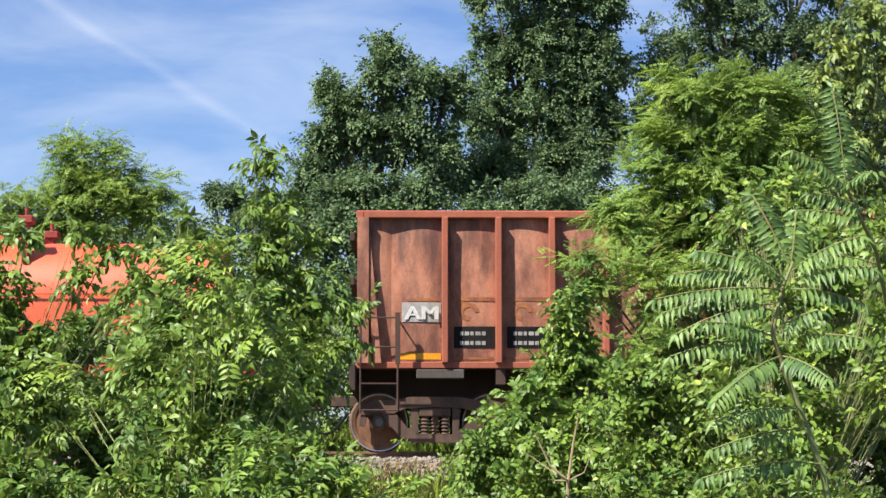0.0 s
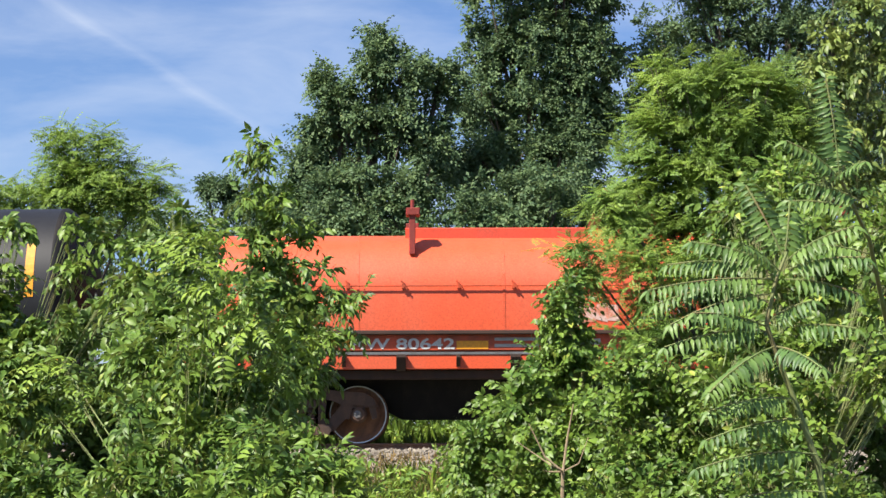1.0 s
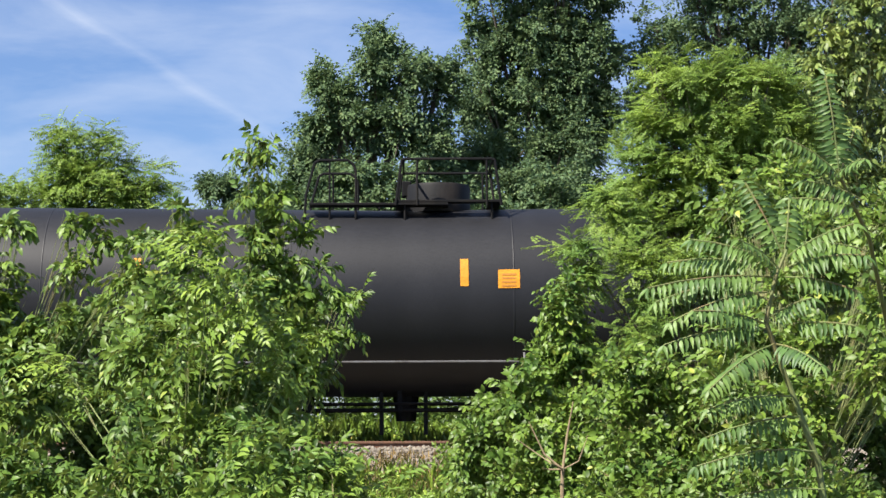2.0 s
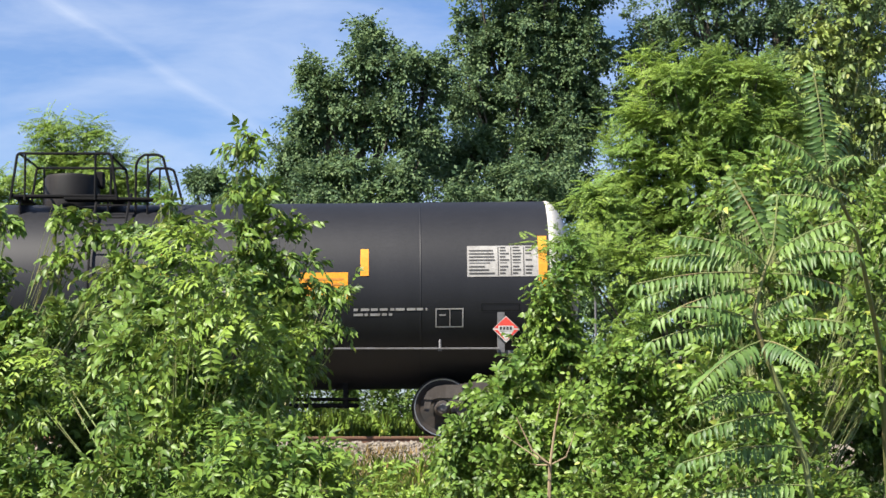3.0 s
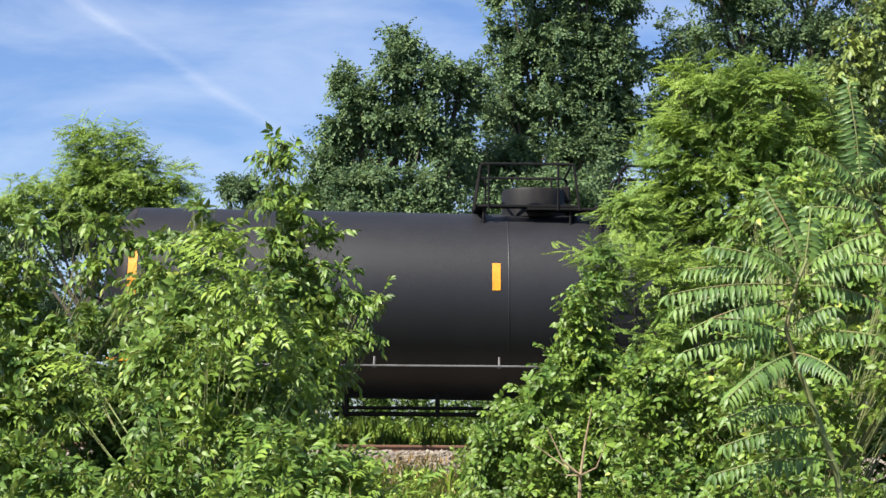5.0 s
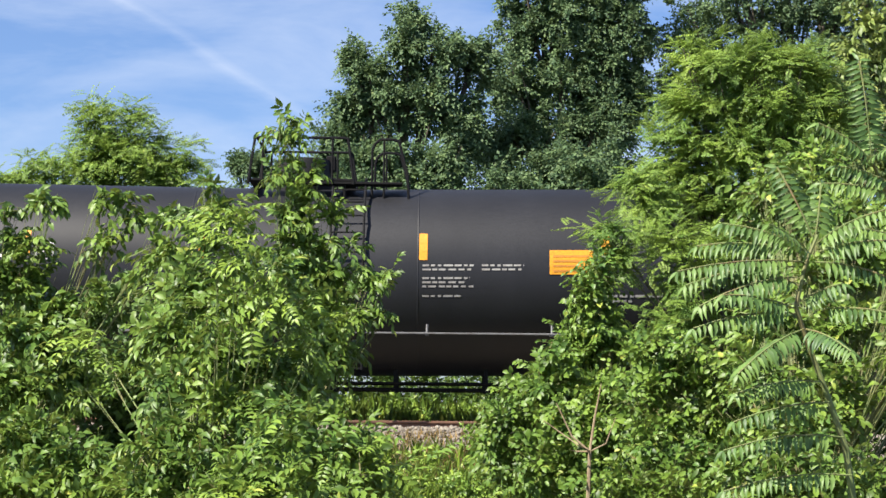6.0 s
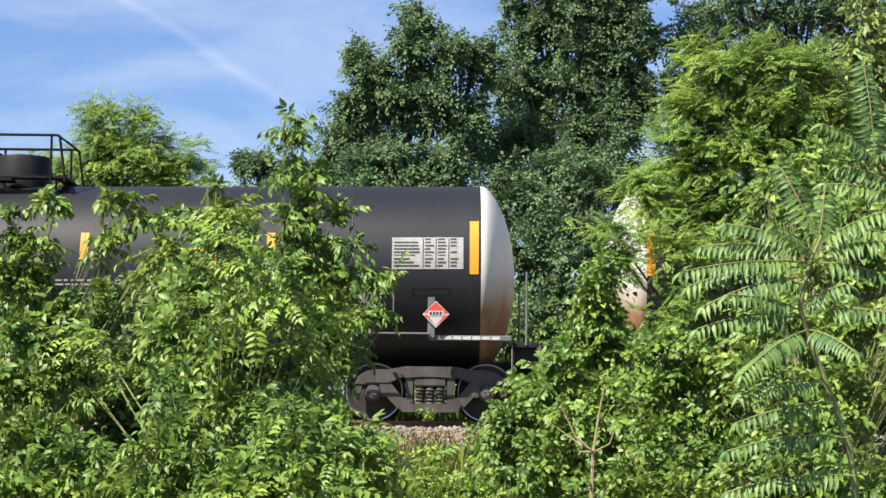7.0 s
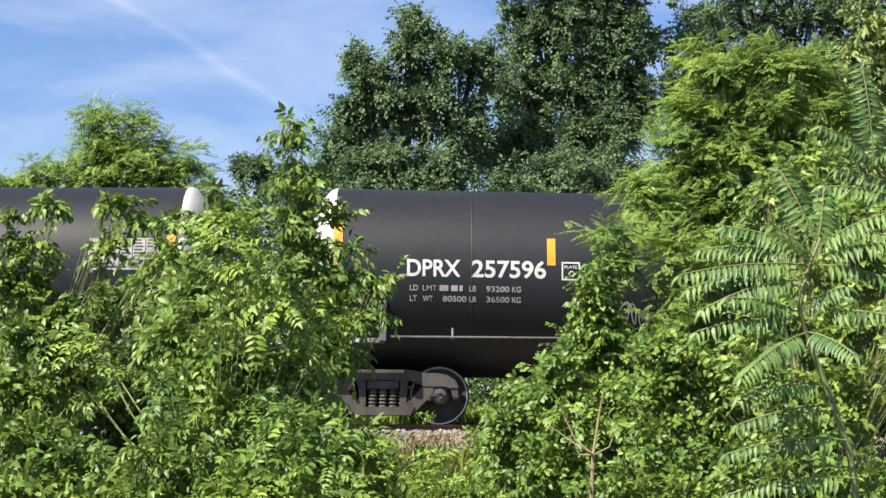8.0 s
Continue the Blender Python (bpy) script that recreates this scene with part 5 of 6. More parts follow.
big_tree("oak_tree", "tall dark oak at the edge of the wood", 23, (9.5, 50, -0.3), [
    (6.54, 50.00, 10.39, 0.65, 0.76, 0.87), (7.65, 50.00, 11.00, 0.94, 0.90, 0.87), (9.12, 50.00, 11.32, 1.01, 1.01, 1.01), (10.44, 50.00, 10.43, 1.01, 1.01, 1.01), (7.35, 50.00, 9.66, 1.01, 0.94, 0.87), (8.96, 50.00, 9.67, 1.16, 1.09, 1.01), (10.57, 50.00, 9.10, 1.16, 1.16, 1.16), (6.61, 50.00, 8.61, 0.87, 0.94, 1.01), (8.37, 50.00, 8.19, 1.59, 1.37, 1.16), (11.47, 50.00, 11.19, 1.16, 1.16, 1.16), (11.75, 50.00, 9.26, 0.87, 1.09, 1.30), (10.27, 50.00, 7.62, 1.74, 1.52, 1.30), (12.79, 50.00, 10.76, 1.01, 1.16, 1.30), (12.91, 50.00, 8.38, 1.01, 1.16, 1.30), (11.87, 50.00, 7.04, 1.30, 1.23, 1.16), (7.65, 50.00, 12.50, 1.30, 1.09, 0.87), (9.86, 50.00, 12.67, 1.45, 1.16, 0.87)], 0.4, 1.9)
big_tree("oak_tree", "small oak seen between the saplings", 24, (-5.0, 55, 0.0), [(-5.15, 55.00, 7.13, 0.41, 0.33, 0.25), (-4.43, 55.00, 6.83, 0.57, 0.53, 0.48), (-3.70, 55.00, 6.60, 0.57, 0.53, 0.48), (-5.56, 55.00, 7.22, 0.16, 0.16, 0.16)], 0.16)
big_tree("maple_tree", "low dark maple at the edge of the wood", 25, (2.6, 44.5, -0.3), [
    (1.35, 44.50, 5.19, 0.64, 0.58, 0.52), (2.51, 44.50, 5.07, 0.77, 0.64, 0.52), (3.68, 44.50, 5.54, 0.64, 0.71, 0.77), (0.31, 44.50, 4.98, 0.77, 0.58, 0.39), (-0.73, 44.50, 5.10, 0.59, 0.49, 0.39), (-1.76, 44.50, 4.96, 0.64, 0.52, 0.39), (-0.96, 44.00, 4.01, 0.89, 0.89, 0.89), (1.09, 44.00, 3.78, 1.15, 1.08, 1.02), (2.75, 44.00, 3.80, 1.15, 1.15, 1.15), (4.33, 44.50, 4.12, 1.16, 1.16, 1.16),
    (0.08, 43.50, 2.33, 1.13, 1.01, 0.88), (1.97, 43.50, 2.10, 1.26, 1.13, 1.01), (3.86, 43.50, 2.12, 1.26, 1.13, 1.01), (-1.56, 43.50, 2.32, 0.88, 0.94, 1.01), (5.56, 45.00, 4.31, 1.04, 1.30, 1.56)], 0.2, 2.4, 0.34, 60, 0.13)
big_tree("maple_tree", "low leafy maples in shade beyond the track", 26, (-6.5, 44.5, -0.3), [
    (-9.51, 44.50, 4.36, 1.03, 0.90, 0.77), (-8.09, 44.50, 4.63, 0.90, 0.77, 0.64), (-6.80, 44.50, 4.78, 0.90, 0.77, 0.64), (-5.51, 44.50, 4.66, 0.90, 0.77, 0.64), (-4.21, 44.50, 4.54, 0.90, 0.77, 0.64), (-2.92, 44.50, 4.56, 0.77, 0.71, 0.64), (-8.60, 44.00, 3.03, 1.27, 1.08, 0.89), (-6.56, 44.00, 3.06, 1.27, 1.08, 0.89), (-4.52, 44.00, 3.08, 1.27, 1.08, 0.89), (-2.61, 44.00, 3.35, 1.02, 0.95, 0.89), (-10.79, 44.50, 4.08, 0.90, 0.90, 0.90), (-2.01, 44.50, 4.44, 0.39, 0.41, 0.44)], 0.15, 1.7, 0.36, 60, 0.13)


def locust_tree(label, seed, foot, blobs, r0, density, per, leaf, leaflet, pairs=7, size=0.12, rise=0.25):
    t = thing("locust_tree", label, "tree")
    limbs("trunk", seed, foot, blobs, r0, BARK, t, 3)
    feather_cloud("crown", seed, broken(blobs, seed, 5, 0.45, 0.8), density, per, leaf, pairs, leaflet, 0.48, LEAF_LOCUST, t, size=size, rise=rise)
    return t


locust_tree("feathery light green locust tree beyond the track", 31, (-7.0, 42, -0.4), [
    (-7.39, 42.00, 6.66, 0.12, 0.16, 0.19), (-7.20, 42.00, 6.29, 0.49, 0.39, 0.29), (-6.59, 42.00, 6.54, 0.17, 0.18, 0.19), (-7.37, 42.00, 5.85, 0.49, 0.45, 0.41), (-6.46, 42.00, 5.92, 0.73, 0.55, 0.36), (-5.59, 42.00, 5.69, 0.49, 0.39, 0.29), (-6.87, 42.00, 5.49, 1.09, 0.75, 0.41), (-5.83, 42.00, 5.25, 0.73, 0.55, 0.36), (-8.40, 42.00, 5.47, 0.56, 0.38, 0.19), (-8.76, 42.00, 5.10, 0.49, 0.38, 0.27), (-9.37, 42.00, 5.03, 0.49, 0.38, 0.27), (-7.78, 42.00, 4.98, 0.73, 0.55, 0.36)],
    0.12, 8, 11, 0.40, 0.075, 7, 0.18, 0.1)


def shrub(name, label, seed, foot, blobs, density, size, per, leaf, ratio, mat, stem=0.025, simple=False, droop=0.3, fill=14, kind="shrub", curl=0.15):
    t = thing(name, label, kind)
    limbs("stem", seed, foot, blobs, stem, STEM, t, 5)
    leaf_cloud("foliage", seed, blobs, density, size, per, leaf, ratio, mat, t, simple=simple, droop=droop, fill=fill, curl=curl)
    return t


# undergrowth beyond the track, its shade partly put into the leaf colour
for i in range(9):
    x = -9.0 + i * 2.6
    rr = random.Random(50 + i)
    h = rr.uniform(0.8, 1.4) if i < 3 else rr.uniform(1.5, 2.2)
    shrub("undergrowth_shrub", "dense shrub beside the track, leaves coloured darker as in shade", 50 + i, (x, 39.5, -0.4), [
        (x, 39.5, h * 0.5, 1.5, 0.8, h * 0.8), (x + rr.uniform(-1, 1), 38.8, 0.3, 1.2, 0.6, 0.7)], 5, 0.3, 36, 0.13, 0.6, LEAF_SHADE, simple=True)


def thick(blobs, k, below=9.0, grow=1.25):
    """Gives a bush depth: the same clumps again further in, a little larger, mostly hidden, added to block light and
    gaps.
    """
    return blobs + [(x * k, y * k, z * k, rx * k, ry * k * grow, rz * k * 0.95) for x, y, z, rx, ry, rz in blobs if rx > 0.06 and z < below]


def weeds(name, label, seed, count, x0, x1, y0, y1, h, mat):
    rng = np.random.default_rng(seed)
    x, y = rng.uniform(x0, x1, count), rng.uniform(y0, y1, count)
    bed = np.interp(y - TRACK_Y, [-2.75, -1.75, 1.75, 2.75], [-0.62, -0.2, -0.2, -0.62])
    z = np.maximum(ground_height(x, y), np.where(abs(y - TRACK_Y) < 2.75, bed, -9))
    base = np.stack([x, y, z - 0.02], 1)
    ax = rng.normal(size=(count, 3)) * 0.35
    ax[:, 2] = 1
    L = h * (0.4 + 0.8 * rng.random(count))
    return tagged(blades(name, base, ax, rng.normal(size=(count, 3)), L, 0.014 + 0.01 * rng.random(count), mat, None, simple=True, curl=0.25), label, "grass", kind="stuff")


weeds("far_grass", "tall green grass beyond the track", 61, 12000, -9, 9, 34.3, 37.5, 0.75, GRASS)
weeds("bank_grass", "yellow-green grass on the railway bank", 62, 14000, -6, 6, 22, 29.5, 0.30, GRASS)
weeds("dry_grass", "short tan dry grass among the stones of the bank", 65, 6000, -3, 3, 27.2, 30.2, 0.16, THATCH)
leafs = thing("weed_patch", "low leafy weeds along the far side of the track", "weeds", kind="stuff")
leaf_cloud("foliage", 63, [(-6 + i * 1.1, 35.6 + 0.4 * math.sin(i * 2.1), -0.1, 0.8, 0.5, 0.42) for i in range(12)], 14, 0.16, 22, 0.10, 0.6, LEAF_LIME, leafs, simple=True)
leafs = thing("weed_patch", "low leafy weeds on the railway bank", "weeds", kind="stuff")
leaf_cloud("foliage", 64, [(0.77, 27.00, -0.41, 0.31, 0.27, 0.23), (-0.09, 28.00, -0.56, 0.16, 0.16, 0.16), (-0.90, 26.00, -0.78, 0.53, 0.39, 0.26), (0.22, 26.00, -0.94, 0.90, 0.58, 0.26), (0.64, 28.50, -0.19, 0.21, 0.18, 0.15), (-0.67, 28.50, -0.45, 0.12, 0.12, 0.13), (-0.06, 29.30, 0.09, 0.06, 0.09, 0.12)], 26, 0.11, 20, 0.085, 0.55, LEAF_LIME, leafs, simple=True)

# ---- the thicket before the train ----
locust_tree("feathery light green locust tree leaning over the bank", 71, (3.3, 17, -1.6), [
    (2.25, 17.00, 3.23, 0.17, 0.14, 0.11), (2.55, 17.00, 3.08, 0.28, 0.21, 0.15), (2.85, 17.00, 3.19, 0.20, 0.17, 0.15), (2.20, 17.00, 2.83, 0.23, 0.19, 0.15), (2.65, 17.00, 2.78, 0.30, 0.23, 0.17), (3.09, 17.00, 2.84, 0.25, 0.22, 0.20), (2.05, 17.00, 2.52, 0.22, 0.17, 0.12), (2.45, 17.00, 2.48, 0.30, 0.23, 0.17), (2.89, 17.00, 2.43, 0.34, 0.27, 0.20), (1.98, 17.00, 2.27, 0.20, 0.15, 0.10), (2.25, 17.00, 2.18, 0.30, 0.23, 0.17),
    (1.82, 16.50, 1.94, 0.17, 0.12, 0.07), (1.68, 16.50, 2.07, 0.07, 0.05, 0.04), (2.20, 17.00, 1.83, 0.34, 0.26, 0.18), (2.69, 17.00, 1.98, 0.34, 0.28, 0.22), (3.44, 17.50, 3.23, 0.25, 0.21, 0.17), (3.60, 17.50, 2.87, 0.25, 0.23, 0.20), (3.15, 17.30, 3.30, 0.20, 0.18, 0.15), (3.44, 17.50, 2.51, 0.30, 0.28, 0.25)], 0.09, 34, 17, 0.17, 0.032, 8, 0.14)
locust_tree("drooping young locust with open light green sprays", 70, (2.9, 16, -1.6), [
    (1.42, 16.00, 1.59, 0.10, 0.06, 0.03), (2.00, 16.00, 1.53, 0.16, 0.14, 0.12), (1.46, 16.00, 1.39, 0.06, 0.05, 0.04), (2.02, 16.00, 1.23, 0.17, 0.15, 0.14), (2.33, 16.50, 1.49, 0.24, 0.21, 0.19), (2.74, 17.00, 1.53, 0.30, 0.27, 0.25), (1.88, 16.00, 0.85, 0.17, 0.14, 0.11), (2.18, 16.50, 0.96, 0.24, 0.21, 0.19), (3.14, 17.00, 2.24, 0.30, 0.32, 0.34), (3.34, 17.50, 2.71, 0.25, 0.25, 0.25), (2.69, 17.00, 1.04, 0.34, 0.32, 0.30)],
    0.05, 28, 15, 0.17, 0.031, 8, 0.13)
shrub("vine_tangle", "pale green vine hanging over branches", 72, (5.2, 20, -1.5), [
    (4.50, 20.00, 4.18, 0.27, 0.25, 0.23), (4.29, 20.00, 3.88, 0.21, 0.22, 0.23), (4.61, 20.00, 3.76, 0.27, 0.31, 0.35), (4.17, 20.00, 3.52, 0.15, 0.19, 0.23), (4.58, 20.00, 3.17, 0.27, 0.31, 0.35), (4.22, 20.00, 3.05, 0.23, 0.23, 0.23), (4.57, 20.00, 2.64, 0.23, 0.29, 0.35), (5.00, 20.00, 4.06, 0.27, 0.31, 0.35), (5.05, 20.00, 3.35, 0.27, 0.31, 0.35), (4.98, 20.00, 2.64, 0.29, 0.32, 0.35), (4.82, 20.00, 4.54, 0.35, 0.29, 0.23)], 22, 0.16, 26, 0.10, 0.5, LEAF_VINE, 0.04, droop=0.7)
shrub("grape_thicket", "broad-leaved green vine bush at the foot of the bank", 73, (1.7, 15, -1.6), broken(thick([
    (1.22, 15.00, 1.14, 0.08, 0.10, 0.11), (1.19, 15.00, 0.90, 0.10, 0.12, 0.13), (1.29, 15.00, 0.71, 0.13, 0.12, 0.11), (1.11, 15.00, 0.62, 0.10, 0.09, 0.08), (1.29, 15.00, 0.56, 0.26, 0.22, 0.17), (0.91, 14.50, 0.37, 0.18, 0.17, 0.15), (0.74, 14.50, 0.20, 0.18, 0.17, 0.15), (1.20, 14.50, 0.25, 0.25, 0.22, 0.18), (0.66, 14.50, -0.05, 0.19, 0.19, 0.18), (0.93, 14.20, -0.05, 0.25, 0.23, 0.21), (1.24, 14.00, -0.12, 0.28, 0.26, 0.24), (0.68, 14.00, -0.33, 0.28, 0.24, 0.20), (1.08, 14.00, -0.41, 0.41, 0.30, 0.20), (1.59, 15.00, 0.21, 0.26, 0.26, 0.26), (0.47, 14.50, -0.18, 0.11, 0.10, 0.10)], 1.10), 90, 5, 0.5, 0.66),
      32, 0.12, 42, 0.066, 0.62, LEAF_MID, 0.02, droop=0.5)
shrub("bramble_bush", "bright green bramble bush", 74, (3.0, 13, -1.6), broken(thick([
    (1.45, 13.00, 0.49, 0.19, 0.16, 0.13), (1.68, 13.00, 0.41, 0.23, 0.20, 0.17), (1.42, 13.00, 0.19, 0.23, 0.19, 0.15), (1.94, 13.00, 0.34, 0.26, 0.23, 0.19), (1.64, 13.00, 0.04, 0.30, 0.24, 0.19), (2.06, 13.00, 0.04, 0.30, 0.26, 0.23), (1.36, 12.80, -0.18, 0.26, 0.22, 0.19), (1.72, 12.50, -0.25, 0.33, 0.25, 0.18), (2.16, 12.50, -0.24, 0.33, 0.27, 0.22), (1.26, 12.50, -0.43, 0.33, 0.24, 0.14), (1.87, 12.30, -0.45, 0.43, 0.28, 0.14), (2.75, 14.00, 1.84, 0.24, 0.22, 0.20), (2.95, 14.00, 1.43, 0.28, 0.26, 0.24), (2.62, 14.00, 1.27, 0.24, 0.24, 0.24), (3.07, 14.00, 0.95, 0.28, 0.26, 0.24), (3.44, 14.00, 1.28, 0.24, 0.28, 0.32), (3.31, 13.50, 0.60, 0.27, 0.25, 0.23)], 1.10), 90, 5, 0.5, 0.66),
      30, 0.13, 42, 0.066, 0.54, LEAF_MID, 0.018, droop=0.35)
shrub("elm_sapling", "tall leafy elm sapling with drooping leaves", 75, (-1.0, 11.5, -1.6), thick([
    (-0.86, 11.50, 1.78, 0.04, 0.03, 0.03), (-0.93, 11.50, 1.71, 0.03, 0.03, 0.03), (-0.80, 11.50, 1.72, 0.03, 0.03, 0.03), (-0.87, 11.50, 1.63, 0.05, 0.05, 0.05), (-0.83, 11.50, 1.51, 0.09, 0.08, 0.07), (-0.73, 11.50, 1.46, 0.07, 0.07, 0.06), (-0.93, 11.50, 1.45, 0.07, 0.07, 0.07), (-0.77, 11.50, 1.33, 0.15, 0.12, 0.09), (-0.87, 11.50, 1.18, 0.15, 0.13, 0.10), (-0.62, 11.50, 1.20, 0.12, 0.11, 0.09), (-0.72, 11.50, 1.04, 0.20, 0.16, 0.11), (-0.51, 11.50, 1.03, 0.07, 0.06, 0.05), (-0.85, 11.50, 0.91, 0.20, 0.16, 0.12), (-0.58, 11.50, 0.84, 0.15, 0.12, 0.10),
    (-0.38, 11.50, 0.80, 0.07, 0.05, 0.04), (-0.25, 11.50, 0.86, 0.05, 0.04, 0.03), (-0.42, 11.50, 0.90, 0.03, 0.03, 0.03), (-0.65, 11.50, 0.64, 0.20, 0.16, 0.12), (-0.46, 11.50, 0.60, 0.08, 0.07, 0.06), (-0.58, 11.50, 0.41, 0.15, 0.13, 0.12), (-0.73, 11.50, 0.48, 0.17, 0.15, 0.13), (-0.28, 11.50, 0.63, 0.04, 0.03, 0.03)], 1.10, 0.95), 66, 0.085, 35, 0.066, 0.40, LEAF_ELM, 0.014, droop=0.75)
shrub("elm_bush", "broad sunlit elm bush", 76, (-1.3, 9.8, -1.6), thick([
    (-1.19, 10.40, 1.26, 0.08, 0.07, 0.07), (-1.14, 10.40, 1.14, 0.14, 0.11, 0.08), (-1.27, 10.30, 1.08, 0.08, 0.08, 0.08), (-1.20, 10.20, 0.92, 0.17, 0.14, 0.11), (-1.38, 10.00, 0.84, 0.13, 0.12, 0.10), (-0.97, 10.00, 0.79, 0.16, 0.13, 0.10), (-1.23, 9.80, 0.65, 0.19, 0.15, 0.11), (-0.97, 9.70, 0.55, 0.17, 0.15, 0.12), (-0.75, 9.80, 0.52, 0.14, 0.13, 0.11), (-1.31, 9.60, 0.42, 0.16, 0.15, 0.14), (-1.05, 9.50, 0.31, 0.19, 0.16, 0.14), (-0.78, 9.50, 0.25, 0.18, 0.16, 0.14), (-0.58, 9.50, 0.15, 0.12, 0.11, 0.09),
    (-1.21, 9.30, 0.14, 0.16, 0.15, 0.13), (-0.93, 9.20, 0.03, 0.21, 0.17, 0.13), (-1.23, 9.10, -0.13, 0.18, 0.16, 0.13), (-0.96, 9.00, -0.20, 0.23, 0.18, 0.13), (-0.70, 9.00, -0.10, 0.18, 0.16, 0.13), (-1.29, 9.00, -0.33, 0.23, 0.17, 0.10), (-0.82, 8.90, -0.35, 0.31, 0.21, 0.10)], 1.10, 0.70),
      56, 0.10, 42, 0.068, 0.42, LEAF_ELM, 0.018, droop=0.6)
t = thing("walnut_sapling", "young walnut sapling with bright lime feather leaves", "sapling")
tb = [(-0.92, 9.20, 0.91, 0.08, 0.06, 0.05), (-0.90, 9.20, 0.83, 0.13, 0.10, 0.07), (-1.03, 9.20, 0.75, 0.11, 0.09, 0.06), (-0.73, 9.10, 0.70, 0.11, 0.08, 0.05), (-0.80, 9.10, 0.59, 0.13, 0.11, 0.08), (-0.47, 9.40, 0.50, 0.10, 0.07, 0.04), (-0.62, 9.20, 0.62, 0.08, 0.06, 0.04), (-1.00, 9.00, 0.47, 0.13, 0.10, 0.08), (-0.57, 9.20, 0.35, 0.11, 0.09, 0.06), (-1.77, 10.00, 0.43, 0.05, 0.05, 0.06), (-1.74, 10.00, 0.32, 0.06, 0.07, 0.08), (-1.75, 10.00, 0.11, 0.09, 0.08, 0.08)]
limbs("stem", 83, (-1.0, 9.2, -1.6), tb, 0.014, STEM, t, 1)
leaf_cloud("foliage", 86, tb, 34, 0.07, 26, 0.055, 0.39, LEAF_ELM, t, droop=0.6)
feather_cloud("feather_leaf", 83, tb, 16, 5, 0.17, 5, 0.058, 0.36, LEAF_LIME, t, simple=False, bend=0.7, rise=0.15, size=0.06)
t = thing("ash_sapling", "low ash sapling with feather leaves in the sun", "sapling")
tb = [(-0.48, 8.60, 0.03, 0.15, 0.11, 0.07), (-0.62, 8.50, 0.06, 0.10, 0.08, 0.06), (-0.33, 8.70, -0.04, 0.09, 0.08, 0.06), (-0.51, 8.40, -0.11, 0.19, 0.14, 0.08), (-0.70, 8.40, -0.11, 0.12, 0.10, 0.08), (-0.30, 8.50, -0.18, 0.15, 0.12, 0.08), (-0.50, 8.30, -0.25, 0.26, 0.17, 0.08), (-0.81, 8.30, -0.30, 0.19, 0.14, 0.08), (-0.20, 8.60, -0.28, 0.12, 0.10, 0.07)]
limbs("stem", 84, (-0.6, 8.5, -1.6), tb, 0.012, STEM, t, 2)
leaf_cloud("foliage", 85, tb, 56, 0.08, 35, 0.066, 0.39, LEAF_ELM, t, droop=0.6)
feather_cloud("feather_leaf", 84, tb, 13, 5, 0.17, 5, 0.06, 0.36, LEAF_LIME, t, simple=False, bend=0.6, rise=0.2, size=0.06)
shrub("box_elder_bush", "dense green box elder bush", 77, (-3.2, 12.5, -1.6), thick([
    (-2.55, 12.50, 1.35, 0.11, 0.10, 0.09), (-2.76, 12.50, 1.30, 0.12, 0.12, 0.11), (-2.46, 12.50, 1.40, 0.05, 0.05, 0.04), (-2.65, 12.50, 1.11, 0.17, 0.15, 0.13), (-2.52, 12.50, 0.90, 0.13, 0.12, 0.11), (-2.73, 12.50, 0.86, 0.22, 0.20, 0.18), (-2.40, 12.50, 0.70, 0.22, 0.17, 0.12), (-2.12, 12.40, 1.43, 0.11, 0.07, 0.03), (-1.99, 12.40, 1.37, 0.08, 0.06, 0.04), (-1.93, 12.40, 1.28, 0.04, 0.04, 0.04), (-2.05, 12.40, 1.13, 0.03, 0.04, 0.04), (-2.17, 12.40, 1.07, 0.03, 0.03, 0.04), (-1.74, 12.20, 1.10, 0.08, 0.08, 0.08), (-1.67, 12.20, 1.22, 0.11, 0.10, 0.08), (-1.80, 12.20, 0.88, 0.09, 0.08, 0.08), (-2.10, 12.20, 0.72, 0.16, 0.12, 0.08),
    (-2.54, 12.30, 0.49, 0.28, 0.23, 0.18), (-2.28, 12.30, 0.35, 0.21, 0.20, 0.18), (-2.53, 12.00, 0.17, 0.28, 0.23, 0.17), (-2.41, 11.60, -0.14, 0.27, 0.22, 0.17), (-2.04, 11.40, -0.26, 0.26, 0.20, 0.13), (-2.31, 11.30, -0.39, 0.36, 0.25, 0.13), (-1.83, 11.20, -0.45, 0.26, 0.19, 0.13)], 1.13, 0.58),
      40, 0.10, 42, 0.075, 0.5, LEAF_ELM, 0.022, droop=0.55)

# bushes that fill the dark hollows; the leaf colour carries part of the shade
shrub("shaded_bush", "leaves coloured darker for the shade in the hollow between the bushes", 78, (-2.3, 14.6, -1.6), [
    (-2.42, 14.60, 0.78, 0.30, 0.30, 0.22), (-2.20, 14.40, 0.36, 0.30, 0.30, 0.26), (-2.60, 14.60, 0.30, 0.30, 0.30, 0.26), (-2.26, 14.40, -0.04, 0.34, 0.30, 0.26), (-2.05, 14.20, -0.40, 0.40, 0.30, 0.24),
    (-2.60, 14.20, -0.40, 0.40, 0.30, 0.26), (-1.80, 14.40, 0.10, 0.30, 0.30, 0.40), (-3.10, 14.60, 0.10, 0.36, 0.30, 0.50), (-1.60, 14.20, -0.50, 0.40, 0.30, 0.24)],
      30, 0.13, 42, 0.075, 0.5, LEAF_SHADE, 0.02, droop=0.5)
